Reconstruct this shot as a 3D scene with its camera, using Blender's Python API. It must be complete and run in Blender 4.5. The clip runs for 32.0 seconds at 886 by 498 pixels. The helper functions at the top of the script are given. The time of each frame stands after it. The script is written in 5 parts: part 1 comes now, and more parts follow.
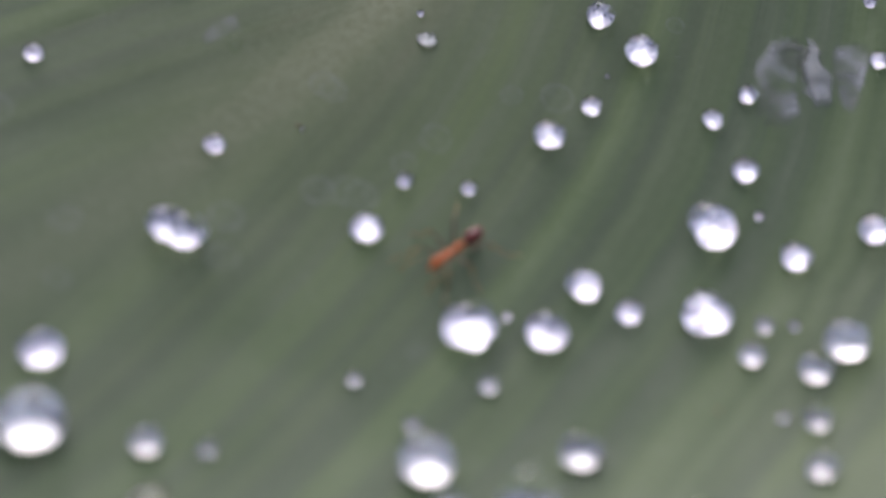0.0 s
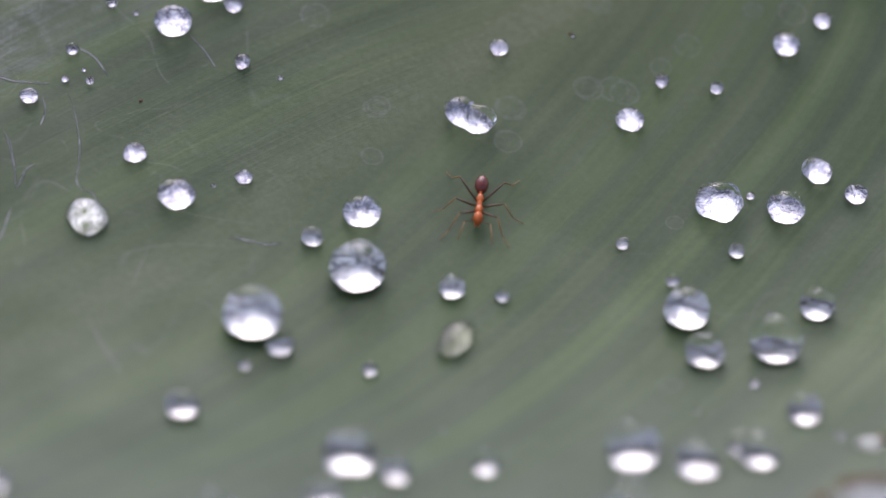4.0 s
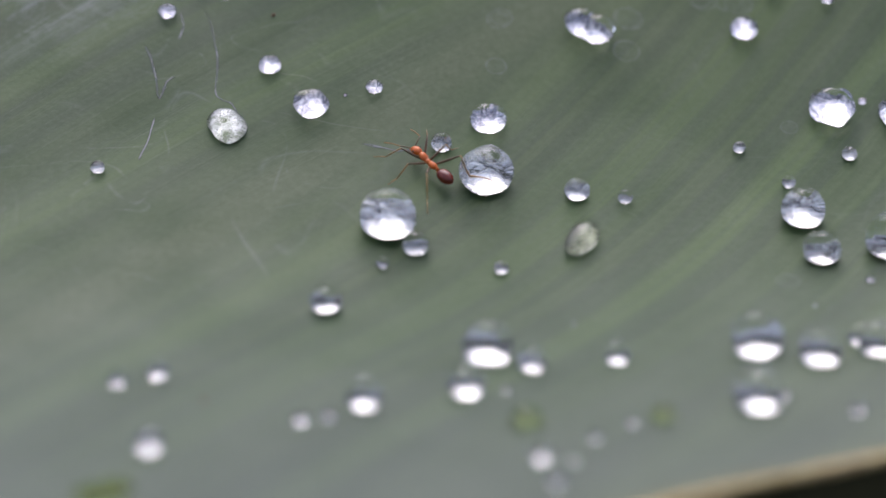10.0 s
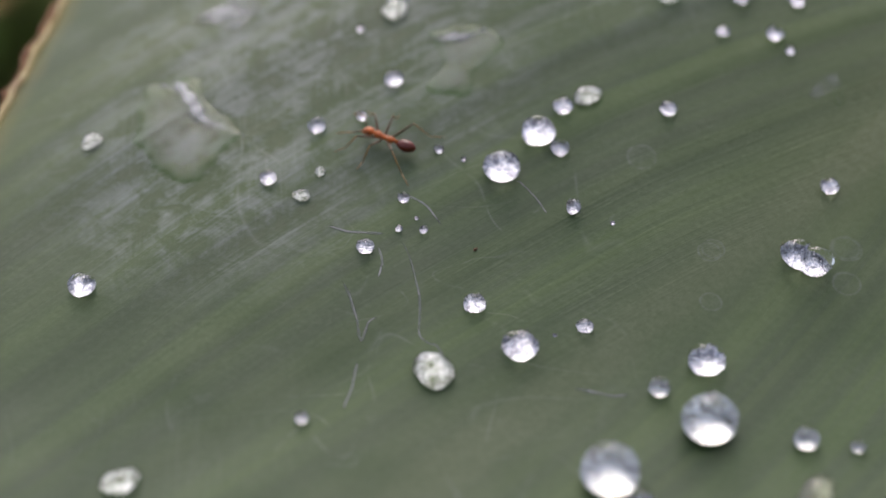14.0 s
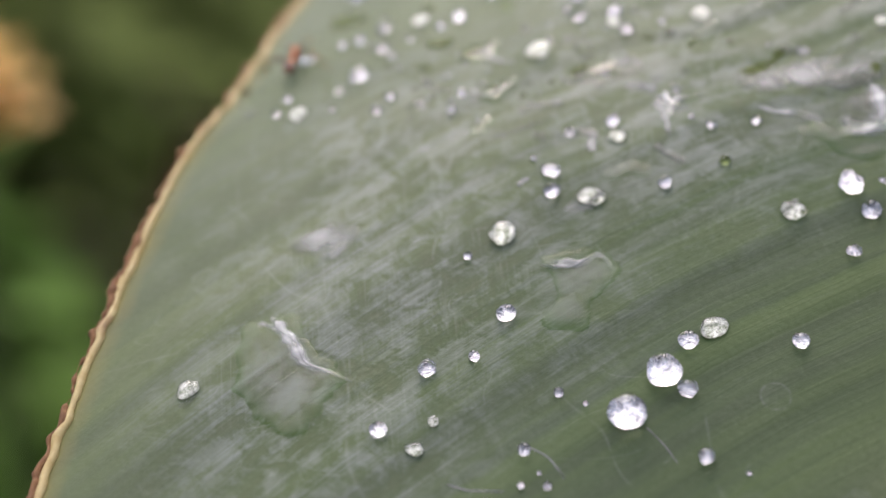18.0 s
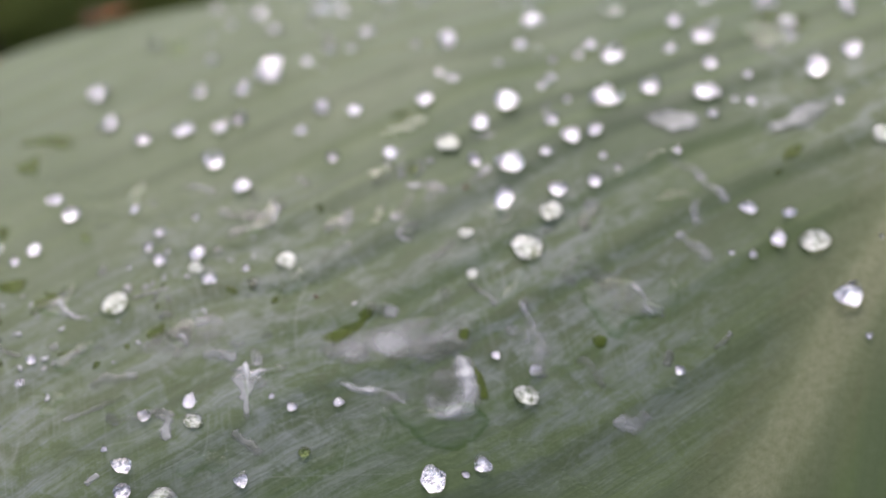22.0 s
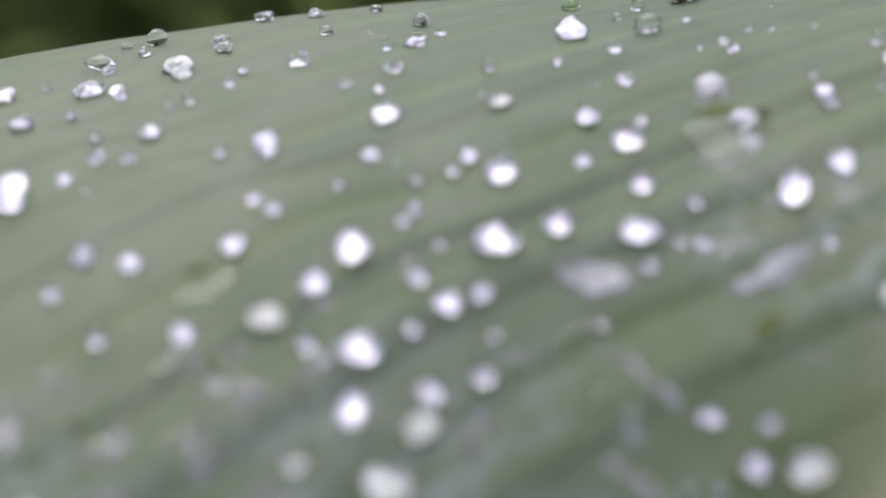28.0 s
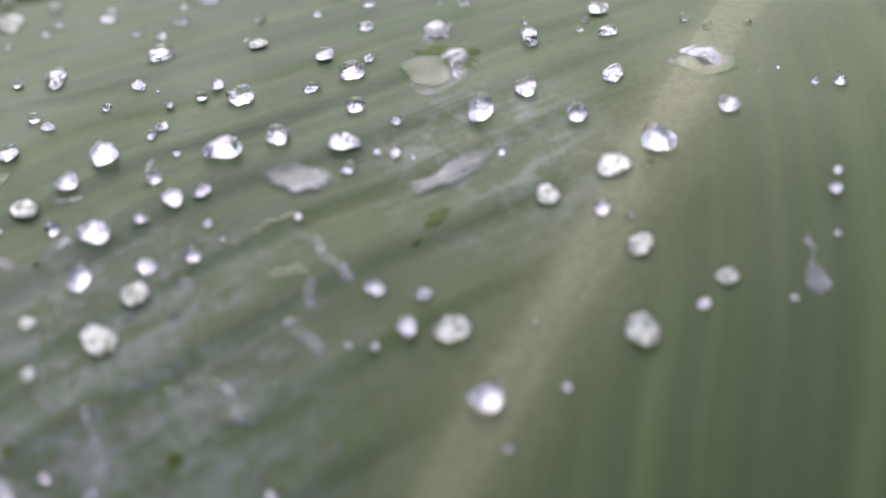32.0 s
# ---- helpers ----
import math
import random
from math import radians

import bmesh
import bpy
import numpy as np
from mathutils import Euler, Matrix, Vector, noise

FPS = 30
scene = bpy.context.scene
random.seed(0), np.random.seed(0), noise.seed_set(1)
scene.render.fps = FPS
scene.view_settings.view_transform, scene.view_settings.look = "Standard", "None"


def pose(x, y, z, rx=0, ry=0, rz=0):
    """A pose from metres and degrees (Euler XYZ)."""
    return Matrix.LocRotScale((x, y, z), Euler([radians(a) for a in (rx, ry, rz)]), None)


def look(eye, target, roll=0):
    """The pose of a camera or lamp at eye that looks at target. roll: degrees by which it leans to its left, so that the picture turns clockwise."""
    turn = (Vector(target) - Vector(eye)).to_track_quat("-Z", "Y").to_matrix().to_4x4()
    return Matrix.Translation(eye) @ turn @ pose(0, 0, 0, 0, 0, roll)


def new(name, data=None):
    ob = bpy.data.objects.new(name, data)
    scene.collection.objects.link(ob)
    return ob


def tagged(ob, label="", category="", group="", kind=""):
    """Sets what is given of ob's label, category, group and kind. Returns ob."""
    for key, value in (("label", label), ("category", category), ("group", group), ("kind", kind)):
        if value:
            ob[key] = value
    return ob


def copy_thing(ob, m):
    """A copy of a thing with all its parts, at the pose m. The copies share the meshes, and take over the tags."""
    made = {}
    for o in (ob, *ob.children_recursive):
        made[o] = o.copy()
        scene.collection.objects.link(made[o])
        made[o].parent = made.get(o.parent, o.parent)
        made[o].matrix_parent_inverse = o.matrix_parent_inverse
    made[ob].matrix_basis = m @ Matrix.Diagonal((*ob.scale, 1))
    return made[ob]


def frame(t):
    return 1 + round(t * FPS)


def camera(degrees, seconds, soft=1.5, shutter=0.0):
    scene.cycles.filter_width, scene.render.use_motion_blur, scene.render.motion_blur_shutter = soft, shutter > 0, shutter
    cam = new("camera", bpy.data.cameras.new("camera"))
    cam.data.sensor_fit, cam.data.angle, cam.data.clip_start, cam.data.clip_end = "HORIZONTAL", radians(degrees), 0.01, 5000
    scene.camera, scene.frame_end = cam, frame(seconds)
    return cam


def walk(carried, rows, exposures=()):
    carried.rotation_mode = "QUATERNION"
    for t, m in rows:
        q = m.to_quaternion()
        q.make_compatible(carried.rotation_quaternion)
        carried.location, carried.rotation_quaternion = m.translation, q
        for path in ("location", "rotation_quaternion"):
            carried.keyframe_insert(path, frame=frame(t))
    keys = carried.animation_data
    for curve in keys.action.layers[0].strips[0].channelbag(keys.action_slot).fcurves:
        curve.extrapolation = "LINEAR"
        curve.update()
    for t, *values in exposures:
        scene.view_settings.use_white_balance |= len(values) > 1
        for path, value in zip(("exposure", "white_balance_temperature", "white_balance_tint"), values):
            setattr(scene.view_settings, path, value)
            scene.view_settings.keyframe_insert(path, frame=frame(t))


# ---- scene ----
# All lengths in metres. The leaf is drawn in its own flat plan, in units of U, then curved, tilted and lifted.
cam = camera(23.9, 32.0)
cam.data.dof.use_dof = True
cam.data.dof.focus_distance = 0.157
cam.data.dof.aperture_fstop = 15.5
PATH = [
    (0, (0.01754, -0.09535, 0.76802), (0.04155, 0.05400, 0.71589), -2.00),
    (0.5, (0.02049, -0.10100, 0.77269), (0.04328, 0.04830, 0.71988), -2.41),
    (1, (0.01882, -0.10241, 0.77107), (0.04024, 0.04699, 0.71795), -2.80),
    (1.5, (0.01532, -0.10172, 0.76902), (0.03425, 0.04766, 0.71493), -2.77),
    (2, (0.00983, -0.09869, 0.76619), (0.02385, 0.05094, 0.71129), -2.78),
    (2.5, (0.00995, -0.10379, 0.77165), (0.02033, 0.04470, 0.71298), -2.61),
    (4.5, (0.00545, -0.11981, 0.76918), (0.01791, 0.03047, 0.71570), -2.40),
    (5, (0.00544, -0.11684, 0.76719), (0.01750, 0.03321, 0.71298), -2.37),
    (5.5, (0.00739, -0.11609, 0.76757), (0.01905, 0.03400, 0.71336), -2.51),
    (6, (0.01164, -0.11848, 0.76682), (0.02541, 0.03068, 0.71058), -2.15),
    (6.5, (0.00779, -0.12441, 0.76949), (0.02346, 0.02380, 0.71128), -1.84),
    (7, (0.00694, -0.12928, 0.77158), (0.01966, 0.01881, 0.71237), -2.16),
    (7.5, (0.00667, -0.12878, 0.77006), (0.01854, 0.01901, 0.70991), -2.50),
    (8, (0.00540, -0.12734, 0.76929), (0.01603, 0.01985, 0.70748), -2.73),
    (8.5, (0.00195, -0.12995, 0.77294), (0.00940, 0.01729, 0.71076), -2.72),
    (9, (-0.00050, -0.13104, 0.77466), (0.00474, 0.01709, 0.71440), -3.07),
    (9.5, (0.00042, -0.13019, 0.77472), (0.00648, 0.01857, 0.71612), -3.27),
    (10, (0.00160, -0.12522, 0.77152), (0.00789, 0.02329, 0.71233), -3.62),
    (10.5, (-0.00103, -0.12301, 0.77186), (0.00392, 0.02572, 0.71309), -3.82),
    (11, (-0.00447, -0.12756, 0.77601), (-0.00157, 0.02214, 0.71961), -3.54),
    (11.5, (-0.00511, -0.12619, 0.77575), (-0.00304, 0.02407, 0.72080), -3.91),
    (12, (-0.00107, -0.12676, 0.77669), (0.00208, 0.02372, 0.72240), -4.04),
    (12.5, (-0.00138, -0.12405, 0.77716), (0.00483, 0.02654, 0.72346), -4.37),
    (13, (-0.00424, -0.11753, 0.77744), (0.00068, 0.03392, 0.72607), -4.11),
    (13.5, (-0.00720, -0.11530, 0.77597), (-0.00432, 0.03675, 0.72625), -4.28),
    (15.5, (-0.00629, -0.11404, 0.78323), (-0.00863, 0.03920, 0.73728), -5.66),
    (16, (-0.00647, -0.10811, 0.78342), (-0.00779, 0.04573, 0.73948), -5.79),
    (16.5, (-0.01006, -0.10545, 0.78520), (-0.01103, 0.04838, 0.74119), -5.79),
    (17, (-0.01469, -0.10440, 0.78706), (-0.01583, 0.04917, 0.74218), -5.64),
    (17.5, (-0.01103, -0.10370, 0.78700), (-0.01330, 0.05011, 0.74301), -5.84),
    (18, (-0.01157, -0.10055, 0.78901), (-0.01316, 0.05279, 0.74338), -6.43),
    (18.5, (-0.00995, -0.09457, 0.79331), (-0.00694, 0.05749, 0.74363), -6.63),
    (19, (-0.01275, -0.09156, 0.79935), (-0.00794, 0.05958, 0.74707), -5.66),
    (19.5, (-0.01230, -0.08913, 0.80799), (-0.00316, 0.05987, 0.75041), -4.84),
    (20, (-0.01515, -0.08291, 0.81705), (-0.00480, 0.06488, 0.75662), -4.38),
    (20.5, (-0.01497, -0.07985, 0.82164), (-0.00306, 0.06706, 0.75938), -3.91),
    (21, (-0.01078, -0.07494, 0.81849), (0.00412, 0.07088, 0.75434), -3.59),
    (21.5, (-0.00638, -0.07518, 0.82012), (0.01016, 0.06987, 0.75465), -4.32),
    (22, (0.00527, -0.07929, 0.82486), (0.02238, 0.06554, 0.75904), -4.73),
    (22.5, (0.01326, -0.07817, 0.82366), (0.03256, 0.06644, 0.75798), -4.83),
    (23, (0.01741, -0.07431, 0.82626), (0.03797, 0.06975, 0.75975), -4.58),
    (23.5, (0.01581, -0.07163, 0.82743), (0.03778, 0.07208, 0.76063), -4.59),
    (24, (0.00593, -0.06561, 0.83390), (0.02913, 0.07693, 0.76502), -3.60),
    (24.5, (0.00539, -0.06035, 0.83592), (0.02841, 0.08171, 0.76601), -3.17),
    (25, (0.00392, -0.05333, 0.84203), (0.02937, 0.08674, 0.76900), -2.57),
    (25.5, (0.00390, -0.04972, 0.84392), (0.03159, 0.08809, 0.76748), -2.08),
    (26, (0.00944, -0.04244, 0.84159), (0.03733, 0.09402, 0.76285), -2.55),
    (26.5, (0.01158, -0.03350, 0.83182), (0.04299, 0.10266, 0.75388), -2.07),
    (28.5, (0.01931, -0.02068, 0.81653), (0.04585, 0.12123, 0.74755), -4.35),
    (29, (0.02564, -0.02811, 0.82184), (0.04988, 0.11523, 0.75501), -4.57),
    (29.5, (0.02659, -0.02899, 0.81835), (0.05089, 0.11456, 0.75200), -4.75),
    (30, (0.02595, -0.03455, 0.81947), (0.05174, 0.10948, 0.75475), -4.02),
    (30.5, (0.02670, -0.03979, 0.81817), (0.05260, 0.10510, 0.75544), -4.45),
    (31, (0.03016, -0.04297, 0.81731), (0.05354, 0.10116, 0.75190), -4.85),
    (31.5, (0.03530, -0.04479, 0.81368), (0.05599, 0.09943, 0.74756), -5.48),
    (32, (0.03656, -0.05264, 0.81528), (0.05621, 0.09179, 0.74930), -4.90),
]
walk(cam, [(t, look(eye, target, roll)) for t, eye, target, roll in PATH], [(0, 1.0, 6300, 22), (6, 0.88, 6200, 23), (9, 0.98, 6200, 21), (11, 0.84, 6250, 17), (13, 0.76, 6550, 14), (17, 1.08, 6950, 15), (20, 1.36, 7000, 14), (23, 1.09, 6720, 18), (29, 1.26, 6330, 21), (32, 1.10, 6500, 20)])

# ---- light: a bright overcast sky over a shaded garden ----
world = bpy.data.worlds.new("world")
scene.world = world
world.use_nodes = True
wn = world.node_tree
sky = wn.nodes.new("ShaderNodeTexSky")
sky.sky_type, sky.sun_disc = "NISHITA", False
sky.sun_elevation, sky.sun_rotation = radians(60), radians(2)
sky.air_density, sky.dust_density, sky.ozone_density = 1.0, 3.0, 1.0
grey = wn.nodes.new("ShaderNodeHueSaturation")
grey.inputs["Saturation"].default_value = 0.6
wn.links.new(sky.outputs[0], grey.inputs["Color"])
wn.links.new(grey.outputs[0], wn.nodes["Background"].inputs["Color"])
wn.nodes["Background"].inputs["Strength"].default_value = 0.14
sun_data = bpy.data.lights.new("sun", "SUN")
sun_data.energy, sun_data.angle, sun_data.color = 0.65, radians(60), (1.0, 0.99, 0.97)
sun = new("sun", sun_data)
sun.matrix_world = look((0.05, 1.3, 3.1), (0, 0, 0.7))

# ---- the leaf's plan and curve ----
U = 0.066
TILT = Matrix.Translation((0, 0, 0.7)) @ Matrix.Rotation(radians(20), 4, "X")
BEND = {(0, 0): 0.3073, (0, 1): 0.2326, (0, 2): -0.1450, (0, 3): -0.2341, (0, 4): 0.0860, (1, 0): -0.0065, (1, 1): 0.2163, (1, 2): 0.0370, (1, 3): -0.1078, (2, 0): -0.0561, (2, 1): -0.0850, (2, 2): -0.0114, (3, 0): 0.1014, (3, 1): -0.0127, (4, 0): -0.0345}


def bend_at(x, y):
    return sum(c * x ** i * (y - 1) ** j for (i, j), c in BEND.items())


def height(x, y):
    """The height of the blade over its plan, in U; past its middle it runs on straight."""
    xc, yc, e = min(max(x, -0.42), 1.12), min(max(y, 0.08), 2.2), 1e-4
    z = bend_at(xc, yc)
    return z + (bend_at(xc + e, yc) - z) / e * (x - xc) + (bend_at(xc, yc + e) - z) / e * (y - yc)


MIDRIB = [(-0.62, -0.2), (-0.25, 0.2), (0.15, 0.56), (0.35, 0.72), (0.58, 0.9), (0.84, 1.2), (0.98, 1.36), (1.17, 1.62), (1.42, 1.98), (1.62, 2.26)]
OUTLINE = [(0.04, -0.32), (0.3, -0.245), (0.6, -0.17), (0.9, -0.03), (1.25, 0.25), (1.55, 0.7), (1.75, 1.2), (1.8, 1.75),
           (1.66, 2.18), (1.38, 2.21), (0.98, 2.235), (0.64, 2.225), (0.31, 2.22), (0.05, 2.21), (-0.12, 2.2), (-0.22, 2.16),
           (-0.279, 2.08), (-0.329, 1.93), (-0.364, 1.77), (-0.454, 1.46), (-0.524, 1.3), (-0.589, 1.07), (-0.634, 0.9),
           (-0.684, 0.68), (-0.75, 0.35), (-0.74, 0.0), (-0.6, -0.28), (-0.33, -0.37)]


def spline(points, n, closed=False):
    """Points along a smooth curve through the given ones."""
    out, m = [], len(points)
    for i in range(m if closed else m - 1):
        p = [Vector(points[(i + k) % m] if closed else points[min(max(i + k, 0), m - 1)]) for k in (-1, 0, 1, 2)]
        for s in range(n):
            t = s / n
            out.append(0.5 * (2 * p[1] + (p[2] - p[0]) * t + (2 * p[0] - 5 * p[1] + 4 * p[2] - p[3]) * t * t
                              + (3 * p[1] - p[0] - 3 * p[2] + p[3]) * t ** 3))
    return out if closed else out + [Vector(points[-1])]


RIB = [(p.x, p.y) for p in spline(MIDRIB, 6)]


def rib_place(x, y):
    """How far along the midrib a place lies, from tip to base, and how far aside of it (left positive)."""
    best, run = None, 0.0
    for (ax, ay), (bx, by) in zip(RIB, RIB[1:]):
        dx, dy = bx - ax, by - ay
        length = math.hypot(dx, dy)
        k = ((x - ax) * dx + (y - ay) * dy) / length ** 2
        k = min(max(k, 0.0), 1.0)
        d = math.hypot(x - ax - k * dx, y - ay - k * dy)
        if best is None or d < best[0]:
            best = (d, run + k * length, 1 if dx * (y - ay) - dy * (x - ax) > 0 else -1)
        run += length
    return best[1], best[0] * best[2]


def vein_phase(x, y, s=None, w=None):
    """The same along one side vein: they leave the midrib at a narrow angle towards the tip."""
    if s is None:
        s, w = rib_place(x, y)
    r = s - 0.6
    run = r * r / 2 if r > 0.12 else 0.0072 + 0.12 * (r - 0.12)
    return (run + 2.6 * abs(w), w) if w > 0 else (0.8 * (run + 4.0 * abs(w)), w)


def surface(x, y, lift=0.0):
    """A place on the blade, in metres, lift metres above it."""
    return TILT @ Vector((x * U, y * U, height(x, y) * U + lift))


def normal(x, y):
    e = 0.01
    a, b = surface(x + e, y) - surface(x - e, y), surface(x, y + e) - surface(x, y - e)
    return a.cross(b).normalized()


def stand(x, y, turn=0.0, lift=0.0):
    """The pose of a thing that sits on the blade; turn in degrees, from +x of the plan."""
    up = normal(x, y)
    ahead = (surface(x + 0.01 * math.cos(radians(turn)), y + 0.01 * math.sin(radians(turn))) - surface(x, y)).normalized()
    side = up.cross(ahead).normalized()
    m = Matrix((ahead, side, ahead.cross(side))).transposed().to_4x4()
    m.translation = surface(x, y) + up * lift
    return m


# ---- materials ----
class Nodes:
    """A small helper to write node materials."""

    def __init__(self, name):
        self.m = bpy.data.materials.new(name)
        self.m.use_nodes = True
        self.t = self.m.node_tree
        self.out = self.t.nodes["Principled BSDF"]

    def node(self, kind):
        return self.t.nodes.new("ShaderNode" + kind)

    def put(self, socket, value):
        if isinstance(value, bpy.types.NodeSocket):
            self.t.links.new(value, socket)
        else:
            socket.default_value = (*value, 1) if isinstance(value, tuple) and len(value) == 3 and socket.type == "RGBA" else value

    def set(self, **inputs):
        for key, value in inputs.items():
            self.put(self.out.inputs[key.replace("_", " ")], value)
        return self

    def place(self, scale=1.0, stretch=(1, 1, 1), turn=0.0):
        n = self.node("Mapping")
        self.put(n.inputs[0], self.node("TexCoord").outputs["Object"])
        n.inputs["Scale"].default_value = [scale * k for k in stretch]
        n.inputs["Rotation"].default_value = (0, 0, radians(turn))
        return n.outputs[0]

    def noise(self, vector, scale, detail=4.0, rough=0.55, warp=0.0):
        n = self.node("TexNoise")
        self.put(n.inputs["Vector"], vector)
        n.inputs["Scale"].default_value, n.inputs["Detail"].default_value = scale, detail
        n.inputs["Roughness"].default_value, n.inputs["Distortion"].default_value = rough, warp
        return n.outputs["Fac"]

    def ramp(self, fac, *stops):
        n = self.node("ValToRGB")
        self.put(n.inputs[0], fac)
        while len(n.color_ramp.elements) < len(stops):
            n.color_ramp.elements.new(0.5)
        for e, (at, c) in zip(n.color_ramp.elements, stops):
            e.position, e.color = at, ((c, c, c, 1) if isinstance(c, (int, float)) else (*c, 1))
        return n.outputs[0]

    def mix(self, fac, a, b, how="MIX"):
        n = self.node("MixRGB")
        n.blend_type = how
        for socket, value in zip(n.inputs, (fac, a, b)):
            self.put(socket, value)
        return n.outputs[0]

    def math(self, how, a, b=0.0):
        n = self.node("Math")
        n.operation = how
        self.put(n.inputs[0], a)
        self.put(n.inputs[1], b)
        return n.outputs[0]

    def bump(self, height, strength, distance):
        n = self.node("Bump")
        self.put(n.inputs["Height"], height)
        n.inputs["Strength"].default_value, n.inputs["Distance"].default_value = strength, distance
        self.put(self.out.inputs["Normal"], n.outputs[0])
        return self


RING_MARKS = [(0.368, 0.635, 0.018), (0.359, 0.586, 0.018), (0.531, 0.461, 0.011), (0.476, 0.198, 0.015), (0.460, 0.664, 0.017), (0.210, 0.635, 0.015), (0.591, 0.716, 0.019), (0.464, 0.662, 0.019), (0.505, 0.653, 0.020), (0.554, 0.687, 0.015), (0.494, 0.781, 0.016), (0.679, 0.761, 0.014), (0.726, 0.753, 0.018), (0.368, 0.636, 0.016), (0.872, 0.831, 0.012), (0.215, 0.639, 0.015), (0.485, 0.789, 0.018), (0.151, 0.773, 0.018), (0.201, 0.566, 0.016), (0.493, 0.659, 0.020)]


def leaf_material():
    n = Nodes("waxy_leaf")
    veins = n.node("UVMap")
    veins.uv_map = "veins"
    split = n.node("SeparateXYZ")
    n.put(split.inputs[0], veins.outputs[0])
    along, aside = split.outputs[0], split.outputs[1]
    off_rib = n.ramp(n.math("ABSOLUTE", aside), (0.01, 0.0), (0.12, 1.0))
    spot = n.place(1 / U)
    big, mid, fine = n.noise(spot, 2.2, 3), n.noise(spot, 9.0, 5), n.noise(spot, 110.0, 6, 0.65)

    def stripes(stretch, scale, detail, rough, warp=0.0):
        """Noise drawn out along the side veins."""
        c = n.node("CombineXYZ")
        n.put(c.inputs[0], along)
        n.put(c.inputs[1], n.math("MULTIPLY", aside, stretch))
        return n.noise(c.outputs[0], scale, detail, rough, warp)

    # broad soft bands and faint fine lines along the side veins
    bands, lines, threads = stripes(0.12, 4.2, 2, 0.5), stripes(0.12, 52.0, 3, 0.6), stripes(0.25, 150.0, 3, 0.6)
    tone = n.ramp(bands, (0.41, (0.025, 0.049, 0.011)), (0.50, (0.037, 0.065, 0.017)), (0.57, (0.058, 0.090, 0.027)))
    green = n.mix(off_rib, (0.043, 0.068, 0.024), tone)
    green = n.mix(n.math("MULTIPLY", off_rib, 0.45), green, n.ramp(lines, (0.36, (0.025, 0.046, 0.012)), (0.64, (0.070, 0.097, 0.036))))
    green = n.mix(n.math("MULTIPLY", off_rib, 0.28), green, n.ramp(threads, (0.36, (0.022, 0.040, 0.011)), (0.64, (0.078, 0.103, 0.044))))
    hue = stripes(0.10, 10.0, 3, 0.55)
    green = n.mix(n.math("MULTIPLY", off_rib, 0.72), green, n.ramp(hue, (0.34, (0.026, 0.046, 0.017)), (0.48, (0.036, 0.063, 0.020)), (0.55, (0.049, 0.081, 0.019)), (0.68, (0.073, 0.106, 0.036))))
    # grey bloom of wax, rubbed thin here and there
    bloom = n.math("ADD", n.math("MULTIPLY", big, 0.55), n.math("MULTIPLY", mid, 0.45))
    bloom = n.ramp(bloom, (0.32, 0.12), (0.62, 0.7))
    green = n.mix(n.math("MULTIPLY", bloom, 0.20), green, (0.072, 0.094, 0.070))
    vivid = n.node("HueSaturation")
    vivid.inputs["Hue"].default_value, vivid.inputs["Saturation"].default_value = 0.512, 1.09
    n.put(vivid.inputs["Color"], green)
    green = vivid.outputs[0]
    # the pale, yellowish midrib with brownish flanks, which fades towards the tip
    ribs = n.node("UVMap")
    ribs.uv_map = "rib"
    split2 = n.node("SeparateXYZ")
    n.put(split2.inputs[0], ribs.outputs[0])
    # paler and yellower towards the midrib's base, deep green round the tip
    run = n.math("DIVIDE", split2.outputs[0], 3.0)
    reach = n.math("ADD", n.math("ABSOLUTE", aside), n.math("MULTIPLY", n.math("SUBTRACT", bands, 0.5), 0.25))
    green = n.mix(n.math("MULTIPLY", n.ramp(reach, (0.02, 0.50), (0.16, 0.30), (0.36, 0.0)), n.ramp(run, (0.34, 0.0), (0.5, 1.0))), green, (0.084, 0.112, 0.036))
    green = n.mix(n.ramp(n.math("ADD", run, n.math("MULTIPLY", n.math("SUBTRACT", big, 0.5), 0.2)), (0.20, 0.42), (0.46, 0.0)), green, (0.023, 0.050, 0.010))
    green = n.mix(n.ramp(reach, (0.45, 0.0), (0.8, 0.55)), green, (0.100, 0.127, 0.060))
    fade = n.node("MapRange")
    n.put(fade.inputs["Value"], split2.outputs[0])
    fade.inputs["From Min"].default_value, fade.inputs["From Max"].default_value = 1.25, 2.75
    wander = n.math("ADD", n.math("ABSOLUTE", aside), n.math("MULTIPLY", n.math("SUBTRACT", mid, 0.5), 0.03))
    rib = n.ramp(wander, (0.0, 1.0), (0.020, 0.9), (0.034, 0.38), (0.08, 0.0))
    green = n.mix(n.math("MULTIPLY", n.math("MULTIPLY", rib, n.ramp(fade.outputs[0], (0.0, 0.15), (0.3, 0.7), (0.55, 0.95), (0.72, 0.8), (0.92, 0.4))), 0.88), green, n.ramp(fine, (0.3, (0.165, 0.175, 0.085)), (0.7, (0.25, 0.255, 0.150))))
    flank = n.math("MULTIPLY", n.ramp(wander, (0.03, 0.0), (0.055, 1.0), (0.09, 0.0)), n.math("MULTIPLY", n.ramp(hue, (0.45, 0.05), (0.62, 0.3)), n.ramp(run, (0.42, 0.0), (0.56, 1.0))))
    green = n.mix(flank, green, (0.066, 0.058, 0.026))
    # rubbed and dried-on places, by their spot on the leaf's plan
    plan = n.node("UVMap")
    plan.uv_map = "plan"

